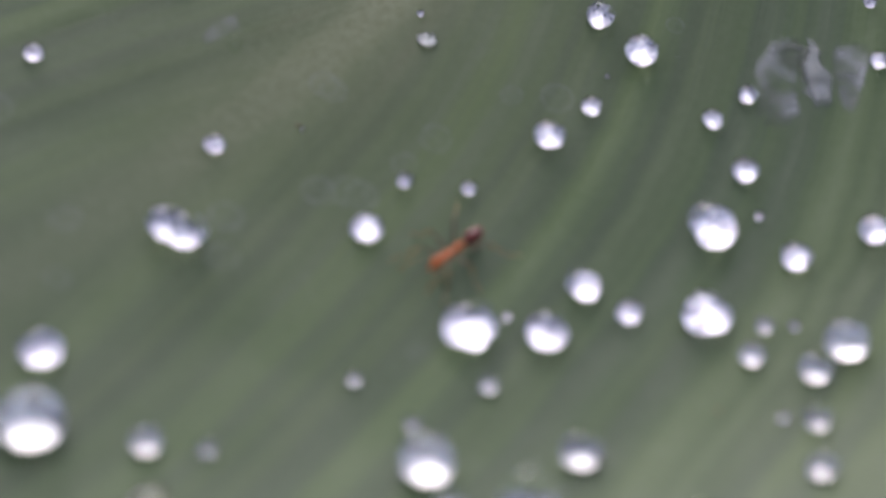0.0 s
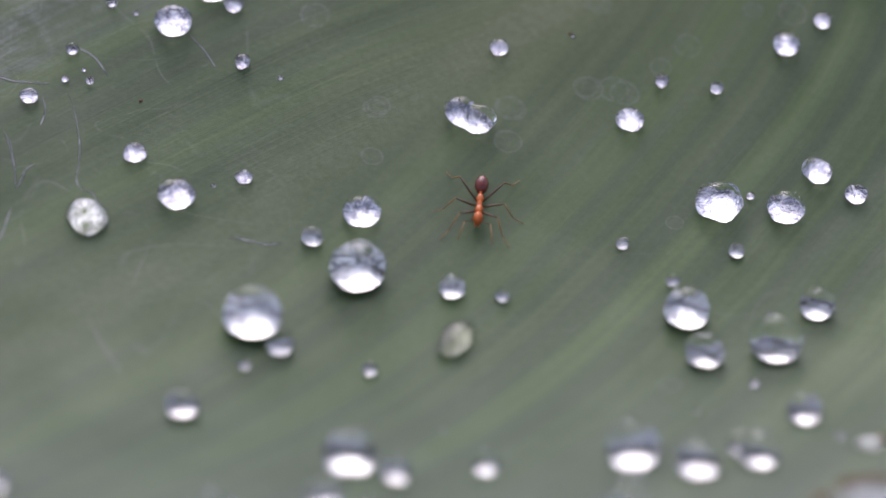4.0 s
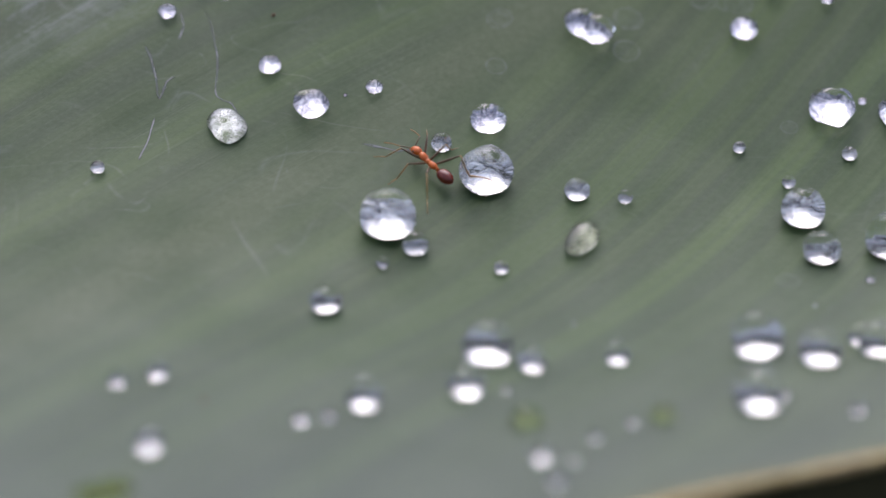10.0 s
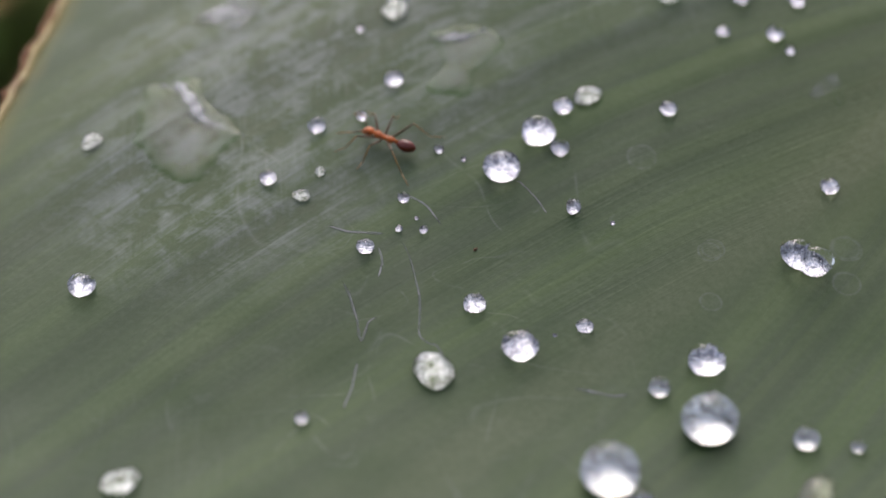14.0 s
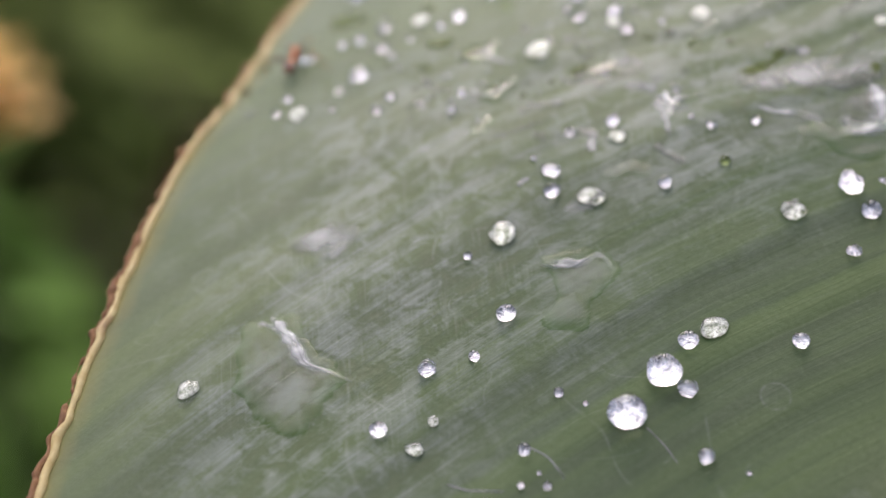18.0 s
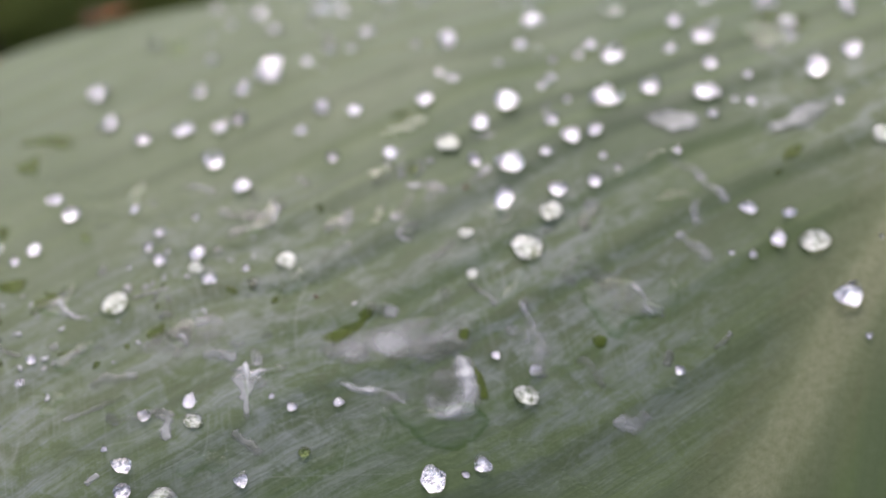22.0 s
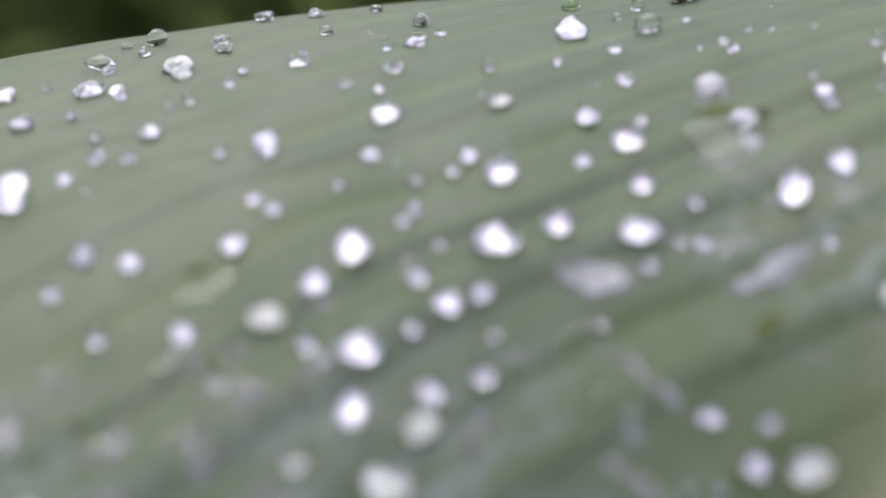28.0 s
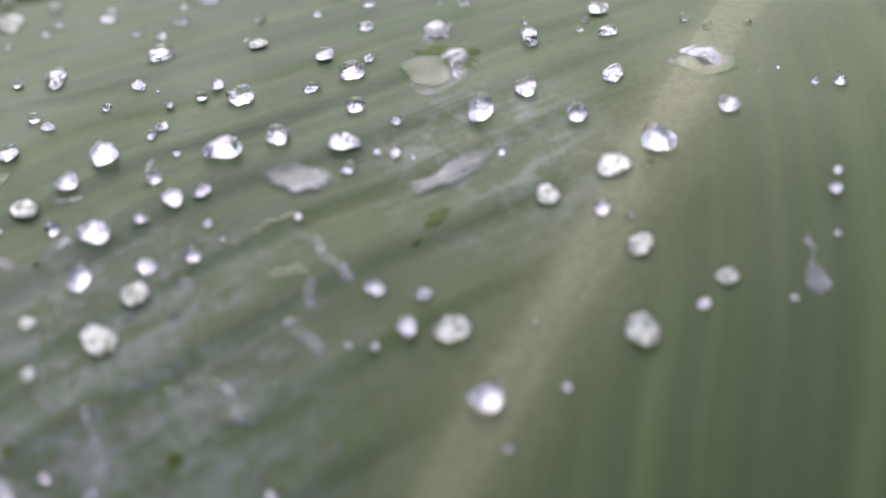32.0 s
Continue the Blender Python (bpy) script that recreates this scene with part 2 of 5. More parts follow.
    def far_from(x, y):
        d = n.node("VectorMath")
        d.operation = "DISTANCE"
        n.put(d.inputs[0], plan.outputs[0])
        d.inputs[1].default_value = (x, y, 0)
        return d.outputs["Value"]

    rubbed = 0.0
    for x, y, r in ((-0.36, 0.82, 0.26), (-0.22, 1.05, 0.36), (-0.22, 1.22, 0.26), (0.1, 1.25, 0.34), (0.48, 1.25, 0.30), (0.9, 1.5, 0.16)):
        rubbed = n.math("MAXIMUM", rubbed, n.ramp(n.math("DIVIDE", far_from(x, y), r), (0.3, 1.0), (1.0, 0.0)))
    smear = n.math("ADD", n.math("MULTIPLY", stripes(0.9, 12.0, 5, 0.65, 1.0), 0.42), n.math("MULTIPLY", n.noise(spot, 22.0, 7, 0.72, 0.5), 0.58))
    film = n.math("MULTIPLY", rubbed, n.ramp(smear, (0.46, 0.0), (0.57, 1.0)))
    bare = n.math("MULTIPLY", rubbed, n.ramp(smear, (0.39, 1.0), (0.47, 0.0)))
    green = n.mix(n.math("MULTIPLY", film, n.ramp(stripes(0.8, 70.0, 5, 0.75, 0.6), (0.38, 0.30), (0.6, 0.85))), green, (0.150, 0.176, 0.180))
    green = n.mix(n.math("MULTIPLY", bare, 0.65), green, (0.040, 0.060, 0.016))
    # hair-thin bent scratches
    scuffs = 0.0
    for scale, seed, stretch in ((5.0, 0.0, (1, 0.35)), (7.0, 4.0, (0.3, 1)), (6.0, 8.0, (0.8, 0.5)), (11.0, 12.0, (0.5, 1))):
        m = n.node("Mapping")
        n.put(m.inputs[0], plan.outputs[0])
        m.inputs["Location"].default_value = (seed, seed, 0)
        m.inputs["Scale"].default_value = (stretch[0], stretch[1], 1)
        level = n.math("ABSOLUTE", n.math("SUBTRACT", n.noise(m.outputs[0], scale, 1.5, 0.4, 0.3), 0.5))
        m2 = n.math("MULTIPLY", n.ramp(level, (0.0, 0.7), (0.006, 0.0)), n.ramp(n.noise(spot, 5.0 + seed, 4, 0.6), (0.50, 0.0), (0.60, 1.0)))
        scuffs = n.math("MAXIMUM", scuffs, m2)
    hatch = 0.0
    for turn, seed in ((41, 0.0), (-33, 5.0), (8, 9.0)):
        m = n.node("Mapping")
        n.put(m.inputs[0], plan.outputs[0])
        m.inputs["Rotation"].default_value = (0, 0, radians(turn))
        m.inputs["Location"].default_value = (seed, seed, 0)
        m.inputs["Scale"].default_value = (210, 7, 1)
        cut = n.math("MULTIPLY", n.ramp(n.noise(m.outputs[0], 1.0, 2, 0.6, 0.3), (0.54, 0.0), (0.68, 1.0)), n.ramp(n.noise(spot, 6.0 + seed, 3, 0.5), (0.48, 0.0), (0.62, 0.55)))
        hatch = n.math("MAXIMUM", hatch, cut)
    scuffs = n.math("MAXIMUM", scuffs, n.math("MULTIPLY", hatch, n.math("MAXIMUM", n.math("MULTIPLY", rubbed, 0.8), n.ramp(far_from(-0.42, 0.42), (0.02, 0.7), (0.20, 0.0)))))
    hairs = n.ramp(stripes(0.6, 50.0, 5, 0.7, 0.8), (0.54, 0.0), (0.70, 0.3))
    scuffs = n.math("MAXIMUM", scuffs, n.math("MULTIPLY", hairs, film))
    scratched = rubbed
    for x, y, r in ((-0.43, 0.33, 0.2), (-0.18, 0.36, 0.26), (-0.10, 0.55, 0.26), (0.02, 0.7, 0.2)):
        scratched = n.math("MAXIMUM", scratched, n.ramp(n.math("DIVIDE", far_from(x, y), r), (0.3, 0.75), (1.0, 0.0)))
    where = n.math("ADD", n.math("MULTIPLY", scratched, 0.6), n.ramp(n.noise(spot, 1.6, 3, 0.5), (0.52, 0.0), (0.70, 0.25)))
    green = n.mix(n.math("MULTIPLY", n.math("MULTIPLY", scuffs, where), 0.66), green, (0.22, 0.24, 0.24))
    # the bands stand out most on the near half of the blade
    plan_xy = n.node("SeparateXYZ")
    n.put(plan_xy.inputs[0], plan.outputs[0])
    strong = n.math("MULTIPLY", off_rib, n.ramp(n.math("DIVIDE", plan_xy.outputs[1], 2.5), (0.34, 0.9), (0.56, 0.15)))
    banded = n.mix(1.0, green, n.ramp(bands, (0.40, (0.84, 0.86, 0.86)), (0.50, (1.0, 1.0, 1.0)), (0.58, (1.26, 1.22, 1.10))), "MULTIPLY")
    green = n.mix(strong, green, banded)
    # dried rings that drops have left
    rings = 0.0
    for x, y, r in RING_MARKS:
        d = n.math("ADD", n.math("DIVIDE", far_from(x, y), r), n.math("MULTIPLY", n.math("SUBTRACT", mid, 0.5), 0.9))
        rings = n.math("MAXIMUM", rings, n.ramp(d, (0.60, 0.25), (0.72, 0.25), (0.86, 1.0), (1.0, 0.0)))
    green = n.mix(n.math("MULTIPLY", rings, n.ramp(fine, (0.35, 0.10), (0.6, 0.34))), green, (0.15, 0.165, 0.165))
    green = n.mix(0.12, green, n.ramp(fine, (0.3, (0.0231, 0.0330, 0.0132)), (0.7, (0.1188, 0.1386, 0.0990))))
    # greyer towards the near margin
    green = n.mix(n.ramp(n.math("ADD", n.math("ADD", plan_xy.outputs[1], 0.4), n.math("MULTIPLY", n.math("SUBTRACT", big, 0.5), 0.2)), (0.22, 0.5), (0.66, 0.0)), green, (0.092, 0.104, 0.094))
    rough = n.mix(n.math("MULTIPLY", bare, 0.6), n.ramp(mid, (0.3, 0.52), (0.7, 0.66)), (0.36, 0.36, 0.36))
    rough = n.mix(n.math("MULTIPLY", film, 0.7), rough, (0.30, 0.30, 0.30))
    # yellowish towards the margin
    rim = n.node("UVMap")
    rim.uv_map = "edge"
    split3 = n.node("SeparateXYZ")
    n.put(split3.inputs[0], rim.outputs[0])
    near = n.math("ADD", split3.outputs[0], n.math("MULTIPLY", n.math("SUBTRACT", mid, 0.5), 0.02))
    near = n.math("MULTIPLY", n.ramp(near, (0.975, 0.0), (0.992, 0.35), (0.999, 0.9)), n.ramp(n.math("DIVIDE", plan_xy.outputs[1], 2.5), (0.80, 1.0), (0.85, 0.0)))
    green = n.mix(near, green, (0.205, 0.165, 0.045))
    n.set(Base_Color=green, Roughness=rough, Specular_IOR_Level=0.3, Sheen_Weight=0.04, Sheen_Roughness=0.5)
    h = n.math("ADD", n.math("ADD", n.math("MULTIPLY", lines, 0.6), n.math("MULTIPLY", threads, 0.45)), n.math("MULTIPLY", fine, 0.5))
    h = n.math("ADD", h, n.math("MULTIPLY", n.math("MULTIPLY", smear, rubbed), 1.6))
    n.bump(h, 0.35, 0.00014)
    return n.m


def simple(name, dark, light, scale=40.0, rough=0.5, bumpy=0.0, **more):
    """A surface that varies between two colours at two scales."""
    n = Nodes(name)
    p = n.place(1.0)
    f = n.math("ADD", n.math("MULTIPLY", n.noise(p, scale, 5), 0.65), n.math("MULTIPLY", n.noise(p, scale * 7, 4), 0.35))
    n.set(Base_Color=n.ramp(f, (0.32, dark), (0.68, light)), Roughness=rough, **more)
    if bumpy:
        n.bump(f, 0.6, bumpy)
    return n.m


def rim_material():
    n = Nodes("leaf_rim")
    p = n.place(1 / U)
    f = n.noise(p, 7.0, 4, 0.6)
    c = n.ramp(f, (0.38, (0.35, 0.24, 0.07)), (0.58, (0.46, 0.345, 0.13)), (0.70, (0.24, 0.12, 0.045)))
    n.set(Base_Color=n.mix(0.3, c, n.ramp(n.noise(p, 60, 4), (0.3, (0.20, 0.12, 0.05)), (0.7, (0.55, 0.50, 0.34)))), Roughness=0.6)
    return n.bump(n.noise(p, 60, 4), 0.5, 0.0002).m


def water_material(name, tint=(1, 1, 1), rough=0.0, milk=0.0):
    n = Nodes(name)
    n.set(Base_Color=tint, Roughness=rough, IOR=1.333, Transmission_Weight=1.0 - milk)
    return n.m


def film_material(name, dark, light, crinkle, rough, metal=1.0):
    """The layer of air that a drop traps under itself: a silvery, crinkled mirror, different under every drop."""
    n = Nodes(name)
    move = n.node("VectorMath")
    move.operation = "ADD"
    n.put(move.inputs[0], n.place(1.0))
    n.put(move.inputs[1], n.math("MULTIPLY", n.node("ObjectInfo").outputs["Random"], 40.0))
    p = move.outputs[0]
    cells = n.node("TexVoronoi")
    n.put(cells.inputs["Vector"], p)
    cells.inputs["Scale"].default_value = 7.0
    ridges = n.noise(p, 17.0, 4, 0.65, 0.8)
    n.set(Base_Color=n.ramp(n.noise(p, 4.0, 5, 0.65), (0.36, dark), (0.60, light)), Metallic=metal, Roughness=n.ramp(ridges, (0.35, rough * 0.6), (0.65, rough * 1.5)))
    return n.bump(n.math("ADD", n.math("MULTIPLY", cells.outputs["Distance"], 0.6), ridges), 0.8, crinkle).m


def core_of(n):
    """How deep inside its patch a place of spread water lies: 0 at the brim, 1 in the middle."""
    a = n.node("Attribute")
    a.attribute_name = "core"
    return a.outputs["Fac"]


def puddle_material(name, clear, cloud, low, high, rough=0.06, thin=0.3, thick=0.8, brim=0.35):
    """A thin sheet of water: the wet leaf shows through it, clouded in soft patches, and it thins out to its brim. Pale
    clouds paint in reflected sky.
    """
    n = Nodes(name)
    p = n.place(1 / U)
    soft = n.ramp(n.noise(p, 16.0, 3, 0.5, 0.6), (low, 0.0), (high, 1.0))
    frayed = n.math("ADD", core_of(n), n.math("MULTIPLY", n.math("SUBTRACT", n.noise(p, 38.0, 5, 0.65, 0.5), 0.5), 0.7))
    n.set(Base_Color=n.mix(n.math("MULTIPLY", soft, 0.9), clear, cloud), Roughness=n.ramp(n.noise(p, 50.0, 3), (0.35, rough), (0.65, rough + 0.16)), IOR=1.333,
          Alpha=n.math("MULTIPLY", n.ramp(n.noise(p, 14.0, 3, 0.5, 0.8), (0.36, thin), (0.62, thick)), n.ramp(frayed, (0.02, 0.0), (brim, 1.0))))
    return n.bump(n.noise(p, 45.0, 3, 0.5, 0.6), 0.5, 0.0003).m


def pool_material():
    """A clear skin of water over the wetted leaf: it lets the leaf show, darker at the brim, and mirrors the sky."""
    n = Nodes("clear_pool_water")
    p = n.place(1 / U)
    ripple = n.node("Bump")
    n.put(ripple.inputs["Height"], n.noise(p, 24.0, 3, 0.5, 0.8))
    ripple.inputs["Strength"].default_value, ripple.inputs["Distance"].default_value = 0.6, 0.00035
    clear, shine, gloss, both = n.node("BsdfTransparent"), n.node("BsdfGlossy"), n.node("LayerWeight"), n.node("MixShader")
    n.put(clear.inputs[0], n.ramp(core_of(n), (0.0, (0.74, 0.84, 0.66)), (0.3, (0.90, 0.95, 0.88)), (0.8, (0.97, 0.98, 0.97))))
    shine.inputs["Roughness"].default_value = 0.05
    n.put(shine.inputs["Normal"], ripple.outputs[0])
    n.put(gloss.inputs["Normal"], ripple.outputs[0])
    n.put(both.inputs[0], n.math("ADD", n.math("MULTIPLY", n.math("POWER", gloss.outputs["Facing"], 4.0), 0.6), 0.014))
    n.put(both.inputs[1], clear.outputs[0])
    n.put(both.inputs[2], shine.outputs[0])
    n.put(n.t.nodes["Material Output"].inputs["Surface"], both.outputs[0])
    n.t.nodes.remove(n.out)
    return n.m


def wet_material():
    """Leaf whose wax is wetted through: dark and green, with a frayed outline."""
    n = Nodes("wet_leaf")
    p = n.place(1 / U)
    frayed = n.math("ADD", core_of(n), n.math("MULTIPLY", n.math("SUBTRACT", n.noise(p, 26.0, 5, 0.7, 0.6), 0.5), 2.4))
    n.set(Base_Color=n.ramp(n.noise(p, 60.0, 4), (0.3, (0.046, 0.074, 0.004)), (0.7, (0.078, 0.112, 0.010))), Roughness=0.45, Specular_IOR_Level=0.12,
          Alpha=n.ramp(frayed, (0.15, 0.0), (0.65, 0.75)))
    return n.m


waxy = leaf_material()
rim_mat = rim_material()
crust_mat = simple("brown_crust", (0.085, 0.032, 0.012), (0.24, 0.115, 0.048), 900.0, 0.85, 0.0003)
stem_mat = simple("green_stem", (0.06, 0.10, 0.03), (0.13, 0.17, 0.06), 60.0, 0.5)
water = water_material("rain_water")
air_film = film_material("silver_air_film", (0.34, 0.34, 0.39), (0.90, 0.89, 0.95), 0.00012, 0.22)
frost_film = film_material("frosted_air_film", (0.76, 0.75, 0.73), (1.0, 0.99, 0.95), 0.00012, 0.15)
dim_film = film_material("thin_air_film", (0.030, 0.045, 0.015), (0.15, 0.17, 0.11), 0.00008, 0.3, 0.5)
pale_film = film_material("pale_air_film", (0.11, 0.14, 0.075), (0.60, 0.62, 0.60), 0.00007, 0.35, 0.6)
mossy_film = film_material("green_air_film", (0.045, 0.062, 0.022), (0.17, 0.195, 0.10), 0.00006, 0.3, 0.4)
green_water = water_material("greenish_water", (0.78, 0.90, 0.60))
puddle_water = pool_material()
# cloud colour of the film is lightened to include its sky sheen
smear_sheen_water = puddle_material("smeared_water_painted_sheen", (0.11, 0.125, 0.10), (0.37, 0.38, 0.39), 0.40, 0.6, 0.15, 0.08, 0.72, 0.6)
# whitened base colour paints the sky's reflection on steep edges of water
painted_glint_water = puddle_material("painted_sky_glint", (0.32, 0.33, 0.34), (0.66, 0.66, 0.69), 0.30, 0.66, 0.10, 0.42, 0.95, 0.8)
# grey-white base colour stands in for sky mirrored by flat water
pale_shine_water = puddle_material("painted_sky_shine", (0.15, 0.165, 0.15), (0.36, 0.37, 0.375), 0.3, 0.62, 0.3, 0.5, 0.95, 0.8)
wet_green = wet_material()
scratch_mat = puddle_material("scratched_wax", (0.15, 0.165, 0.155), (0.24, 0.255, 0.25), 0.35, 0.65, 0.5, 0.35, 0.85, 0.7)
brown_stain = puddle_material("brown_stain", (0.075, 0.034, 0.012), (0.19, 0.105, 0.04), 0.35, 0.65, 0.4, 0.35, 0.9, 0.9)
soil = simple("soil", (0.024, 0.025, 0.011), (0.052, 0.050, 0.024), 6.0, 0.95, 0.01, Specular_IOR_Level=0.1)
shrub_mat = simple("shrub_leaf", (0.074, 0.100, 0.024), (0.155, 0.200, 0.050), 5.0, 0.8, Specular_IOR_Level=0.15)
bright_leaf = simple("young_leaf", (0.040, 0.092, 0.010), (0.080, 0.150, 0.022), 12.0, 0.8, Specular_IOR_Level=0.15)
bark = simple("bark", (0.05, 0.035, 0.025), (0.12, 0.09, 0.065), 30.0, 0.9, 0.004)
post_mat = simple("post_wood", (0.46, 0.355, 0.325), (0.58, 0.47, 0.43), 14.0, 0.8, 0.002)
petal_mat = simple("orange_petal", (0.78, 0.48, 0.13), (0.88, 0.64, 0.27), 90.0, 0.6)
dry_mat = simple("dry_leaf", (0.06, 0.028, 0.012), (0.13, 0.065, 0.03), 20.0, 0.8)
ant_orange = simple("ant_orange", (0.42, 0.075, 0.010), (0.62, 0.15, 0.022), 3.0, 0.28)
ant_brown = simple("ant_brown", (0.075, 0.012, 0.008), (0.18, 0.030, 0.014), 3.0, 0.2)
ant_dark = simple("ant_dark", (0.06, 0.035, 0.015), (0.13, 0.07, 0.03), 3.0, 0.4)
ant_amber = simple("ant_amber", (0.26, 0.14, 0.04), (0.38, 0.21, 0.07), 3.0, 0.4)
ant_eye = simple("ant_eye", (0.008, 0.006, 0.005), (0.02, 0.015, 0.012), 3.0, 0.15)


def part(name, bm, mat, parent=None, label="", smooth=True):
    """Links a bmesh as one mesh object, under a thing or a part if given."""
    me = bpy.data.meshes.new(name)
    bm.to_mesh(me)
    bm.free()
    if smooth:
        me.polygons.foreach_set("use_smooth", [True] * len(me.polygons))
    me.materials.append(mat)
    ob = new(name, me)
    if parent is not None:
        ob.parent = parent
    return tagged(ob, label)


def tube(bm, points, radii, sides=8):
    """A closed tube along points."""
    rings = []
    for i, p in enumerate(points):
        d = (points[min(i + 1, len(points) - 1)] - points[max(i - 1, 0)]).normalized()
        a = d.cross(Vector((0.31, 0.2, 0.93))).normalized()
        b = d.cross(a)
        rings.append([bm.verts.new(p + (a * math.cos(k * math.tau / sides) + b * math.sin(k * math.tau / sides)) * radii[i]) for k in range(sides)])
    for r, q in zip(rings, rings[1:]):
        for k in range(sides):
            bm.faces.new((r[k], r[(k + 1) % sides], q[(k + 1) % sides], q[k]))
    bm.faces.new(rings[0][::-1])
    bm.faces.new(rings[-1])
    return bm


def blob(bm, at, size, sub=3, turn=0.0):
    """An ellipsoid."""
    m = Matrix.Translation(at) @ Matrix.Rotation(radians(turn), 4, "Y") @ Matrix.Diagonal((*size, 1))
    bmesh.ops.create_icosphere(bm, subdivisions=sub, radius=1.0, matrix=m)
    return bm


# ---- the leaf ----
def pleat(x, y):
    """The low folds between the side veins, in metres."""
    s, w = rib_place(x, y)
    ph = vein_phase(x, y, s, w)[0]
    wob = noise.noise(Vector((ph * 3.1, 0.3, 5.0)))
    turn = (ph + 0.05 * wob) * math.tau / (0.27 if w > 0 else 0.19)
    fold = (math.sin(turn) + 0.4 * math.sin(2 * turn) + 0.16 * math.sin(3 * turn)) * (0.7 + 0.6 * noise.noise(Vector((x * 1.5, y * 1.5, 2.0))))
    low = noise.noise(Vector((x * 4, y * 4, 9.0))) * 0.00016
    grow = min(1.0, max(0.2, (s - 1.1) / 0.8))
    return (0.00011 if w > 0 else 0.00007) * grow * fold * min(1, abs(w) / 0.12) + low, ph, w, s


def build_leaf():
    leaf = tagged(new("leaf"), "large grey-green waxy leaf wet with rain drops", "leaf")
    ring = spline(OUTLINE, 16, True)
    for p in ring:
        if p.x < -0.2:
            jag = 0.006 * noise.noise(Vector((p.x * 30, p.y * 30, 1.0))) + 0.004 * noise.noise(Vector((p.x * 90, p.y * 90, 4.0)))
            p.x += jag
    cx, cy, rings = 0.55, 0.95, 150
    n = len(ring)
    verts, phases, spots, ribs, edge_uv = [surface(cx, cy)], [vein_phase(cx, cy)], [(cx, cy)], [rib_place(cx, cy)], [(0.0, 0.0)]
    for r in range(1, rings + 1):
        f = r / rings
        for p in ring:
            x, y = cx + (p.x - cx) * f, cy + (p.y - cy) * f
            lift, ph, w, s = pleat(x, y)
            verts.append(surface(x, y, lift))
            phases.append((ph, w))
            ribs.append((s, w))
            edge_uv.append((f, 0.0))
            spots.append((x, y))
    faces = [(0, 1 + k, 1 + (k + 1) % n) for k in range(n)]
    for r in range(rings - 1):
        a, b = 1 + r * n, 1 + (r + 1) * n
        faces += [(a + k, b + k, b + (k + 1) % n, a + (k + 1) % n) for k in range(n)]
    me = bpy.data.meshes.new("blade")
    me.from_pydata(verts, [], faces)
    me.polygons.foreach_set("use_smooth", [True] * len(me.polygons))
    index = np.empty(len(me.loops), int)
    me.loops.foreach_get("vertex_index", index)
    me.uv_layers.new(name="veins").data.foreach_set("uv", np.array(phases, dtype=np.float32)[index].ravel())
    me.uv_layers.new(name="edge").data.foreach_set("uv", np.array(edge_uv, dtype=np.float32)[index].ravel())
    me.uv_layers.new(name="rib").data.foreach_set("uv", np.array(ribs, dtype=np.float32)[index].ravel())
    me.uv_layers.new(name="plan").data.foreach_set("uv", np.array(spots, dtype=np.float32)[index].ravel())
    me.materials.append(waxy)
    blade = new("blade", me)
    blade.parent = leaf
    thick = blade.modifiers.new("thickness", "SOLIDIFY")
    thick.thickness, thick.offset = 0.0004, -1

    # the pale midrib, a low swelling that widens to the base
    bm = bmesh.new()
    cuts, rib_uv, rib_spots = [], [], []
    line = spline([Vector(p) for p in MIDRIB[5:]], 20)
    for i, p in enumerate(line):
        d = (line[min(i + 1, len(line) - 1)] - line[max(i - 1, 0)]).normalized()
        side = Vector((-d.y, d.x))
        k = i / (len(line) - 1)
        wide = 0.006 + 0.05 * k
        rib_spots += [tuple(p + side * wide * q) for q in (-1, -0.75, -0.5, -0.25, 0, 0.25, 0.5, 0.75, 1)]
        rib_uv += [vein_phase(*(p + side * wide * q)) for q in (-1, -0.75, -0.5, -0.25, 0, 0.25, 0.5, 0.75, 1)]
        cuts.append([bm.verts.new(surface(*(p + side * wide * q), pleat(*(p + side * wide * q))[0] + 0.00007 * k * (1 - q * q) ** 2 - (0.00006 if abs(q) == 1 else -0.00002)))
                     for q in (-1, -0.75, -0.5, -0.25, 0, 0.25, 0.5, 0.75, 1)])
    for a, b in zip(cuts, cuts[1:]):
        for k in range(8):
            bm.faces.new((a[k], b[k], b[k + 1], a[k + 1]))
    bmesh.ops.recalc_face_normals(bm, faces=bm.faces)
    rib = part("midrib", bm, waxy, leaf, "pale yellow-green midrib")
    index = np.empty(len(rib.data.loops), int)
    rib.data.loops.foreach_get("vertex_index", index)
    rib.data.uv_layers.new(name="veins").data.foreach_set("uv", np.array(rib_uv, dtype=np.float32)[index].ravel())
    rib.data.uv_layers.new(name="rib").data.foreach_set("uv", np.array([(1.95 + 0.75 * (i // 9) / len(line), 0.0) for i in range(9 * len(line))], dtype=np.float32)[index].ravel())
    rib.data.uv_layers.new(name="edge").data.foreach_set("uv", np.zeros(2 * len(index), dtype=np.float32))
    rib.data.uv_layers.new(name="plan").data.foreach_set("uv", np.array(rib_spots, dtype=np.float32)[index].ravel())

    # the pale rim, and the brown crust on the far and left margin
    bm = bmesh.new()
    loop = [surface(p.x, p.y, pleat(p.x, p.y)[0]) for p in ring]
    edge = loop[15 * 16:] + loop[:8 * 16]
    tube(bm, edge, [0.00036 + 0.00012 * noise.noise(p * 300) + 0.0001 * noise.noise(p * 1500) for p in edge], 8)
    part("margin", bm, rim_mat, leaf, "pale yellowish leaf margin, browned in places")
    bm = bmesh.new()
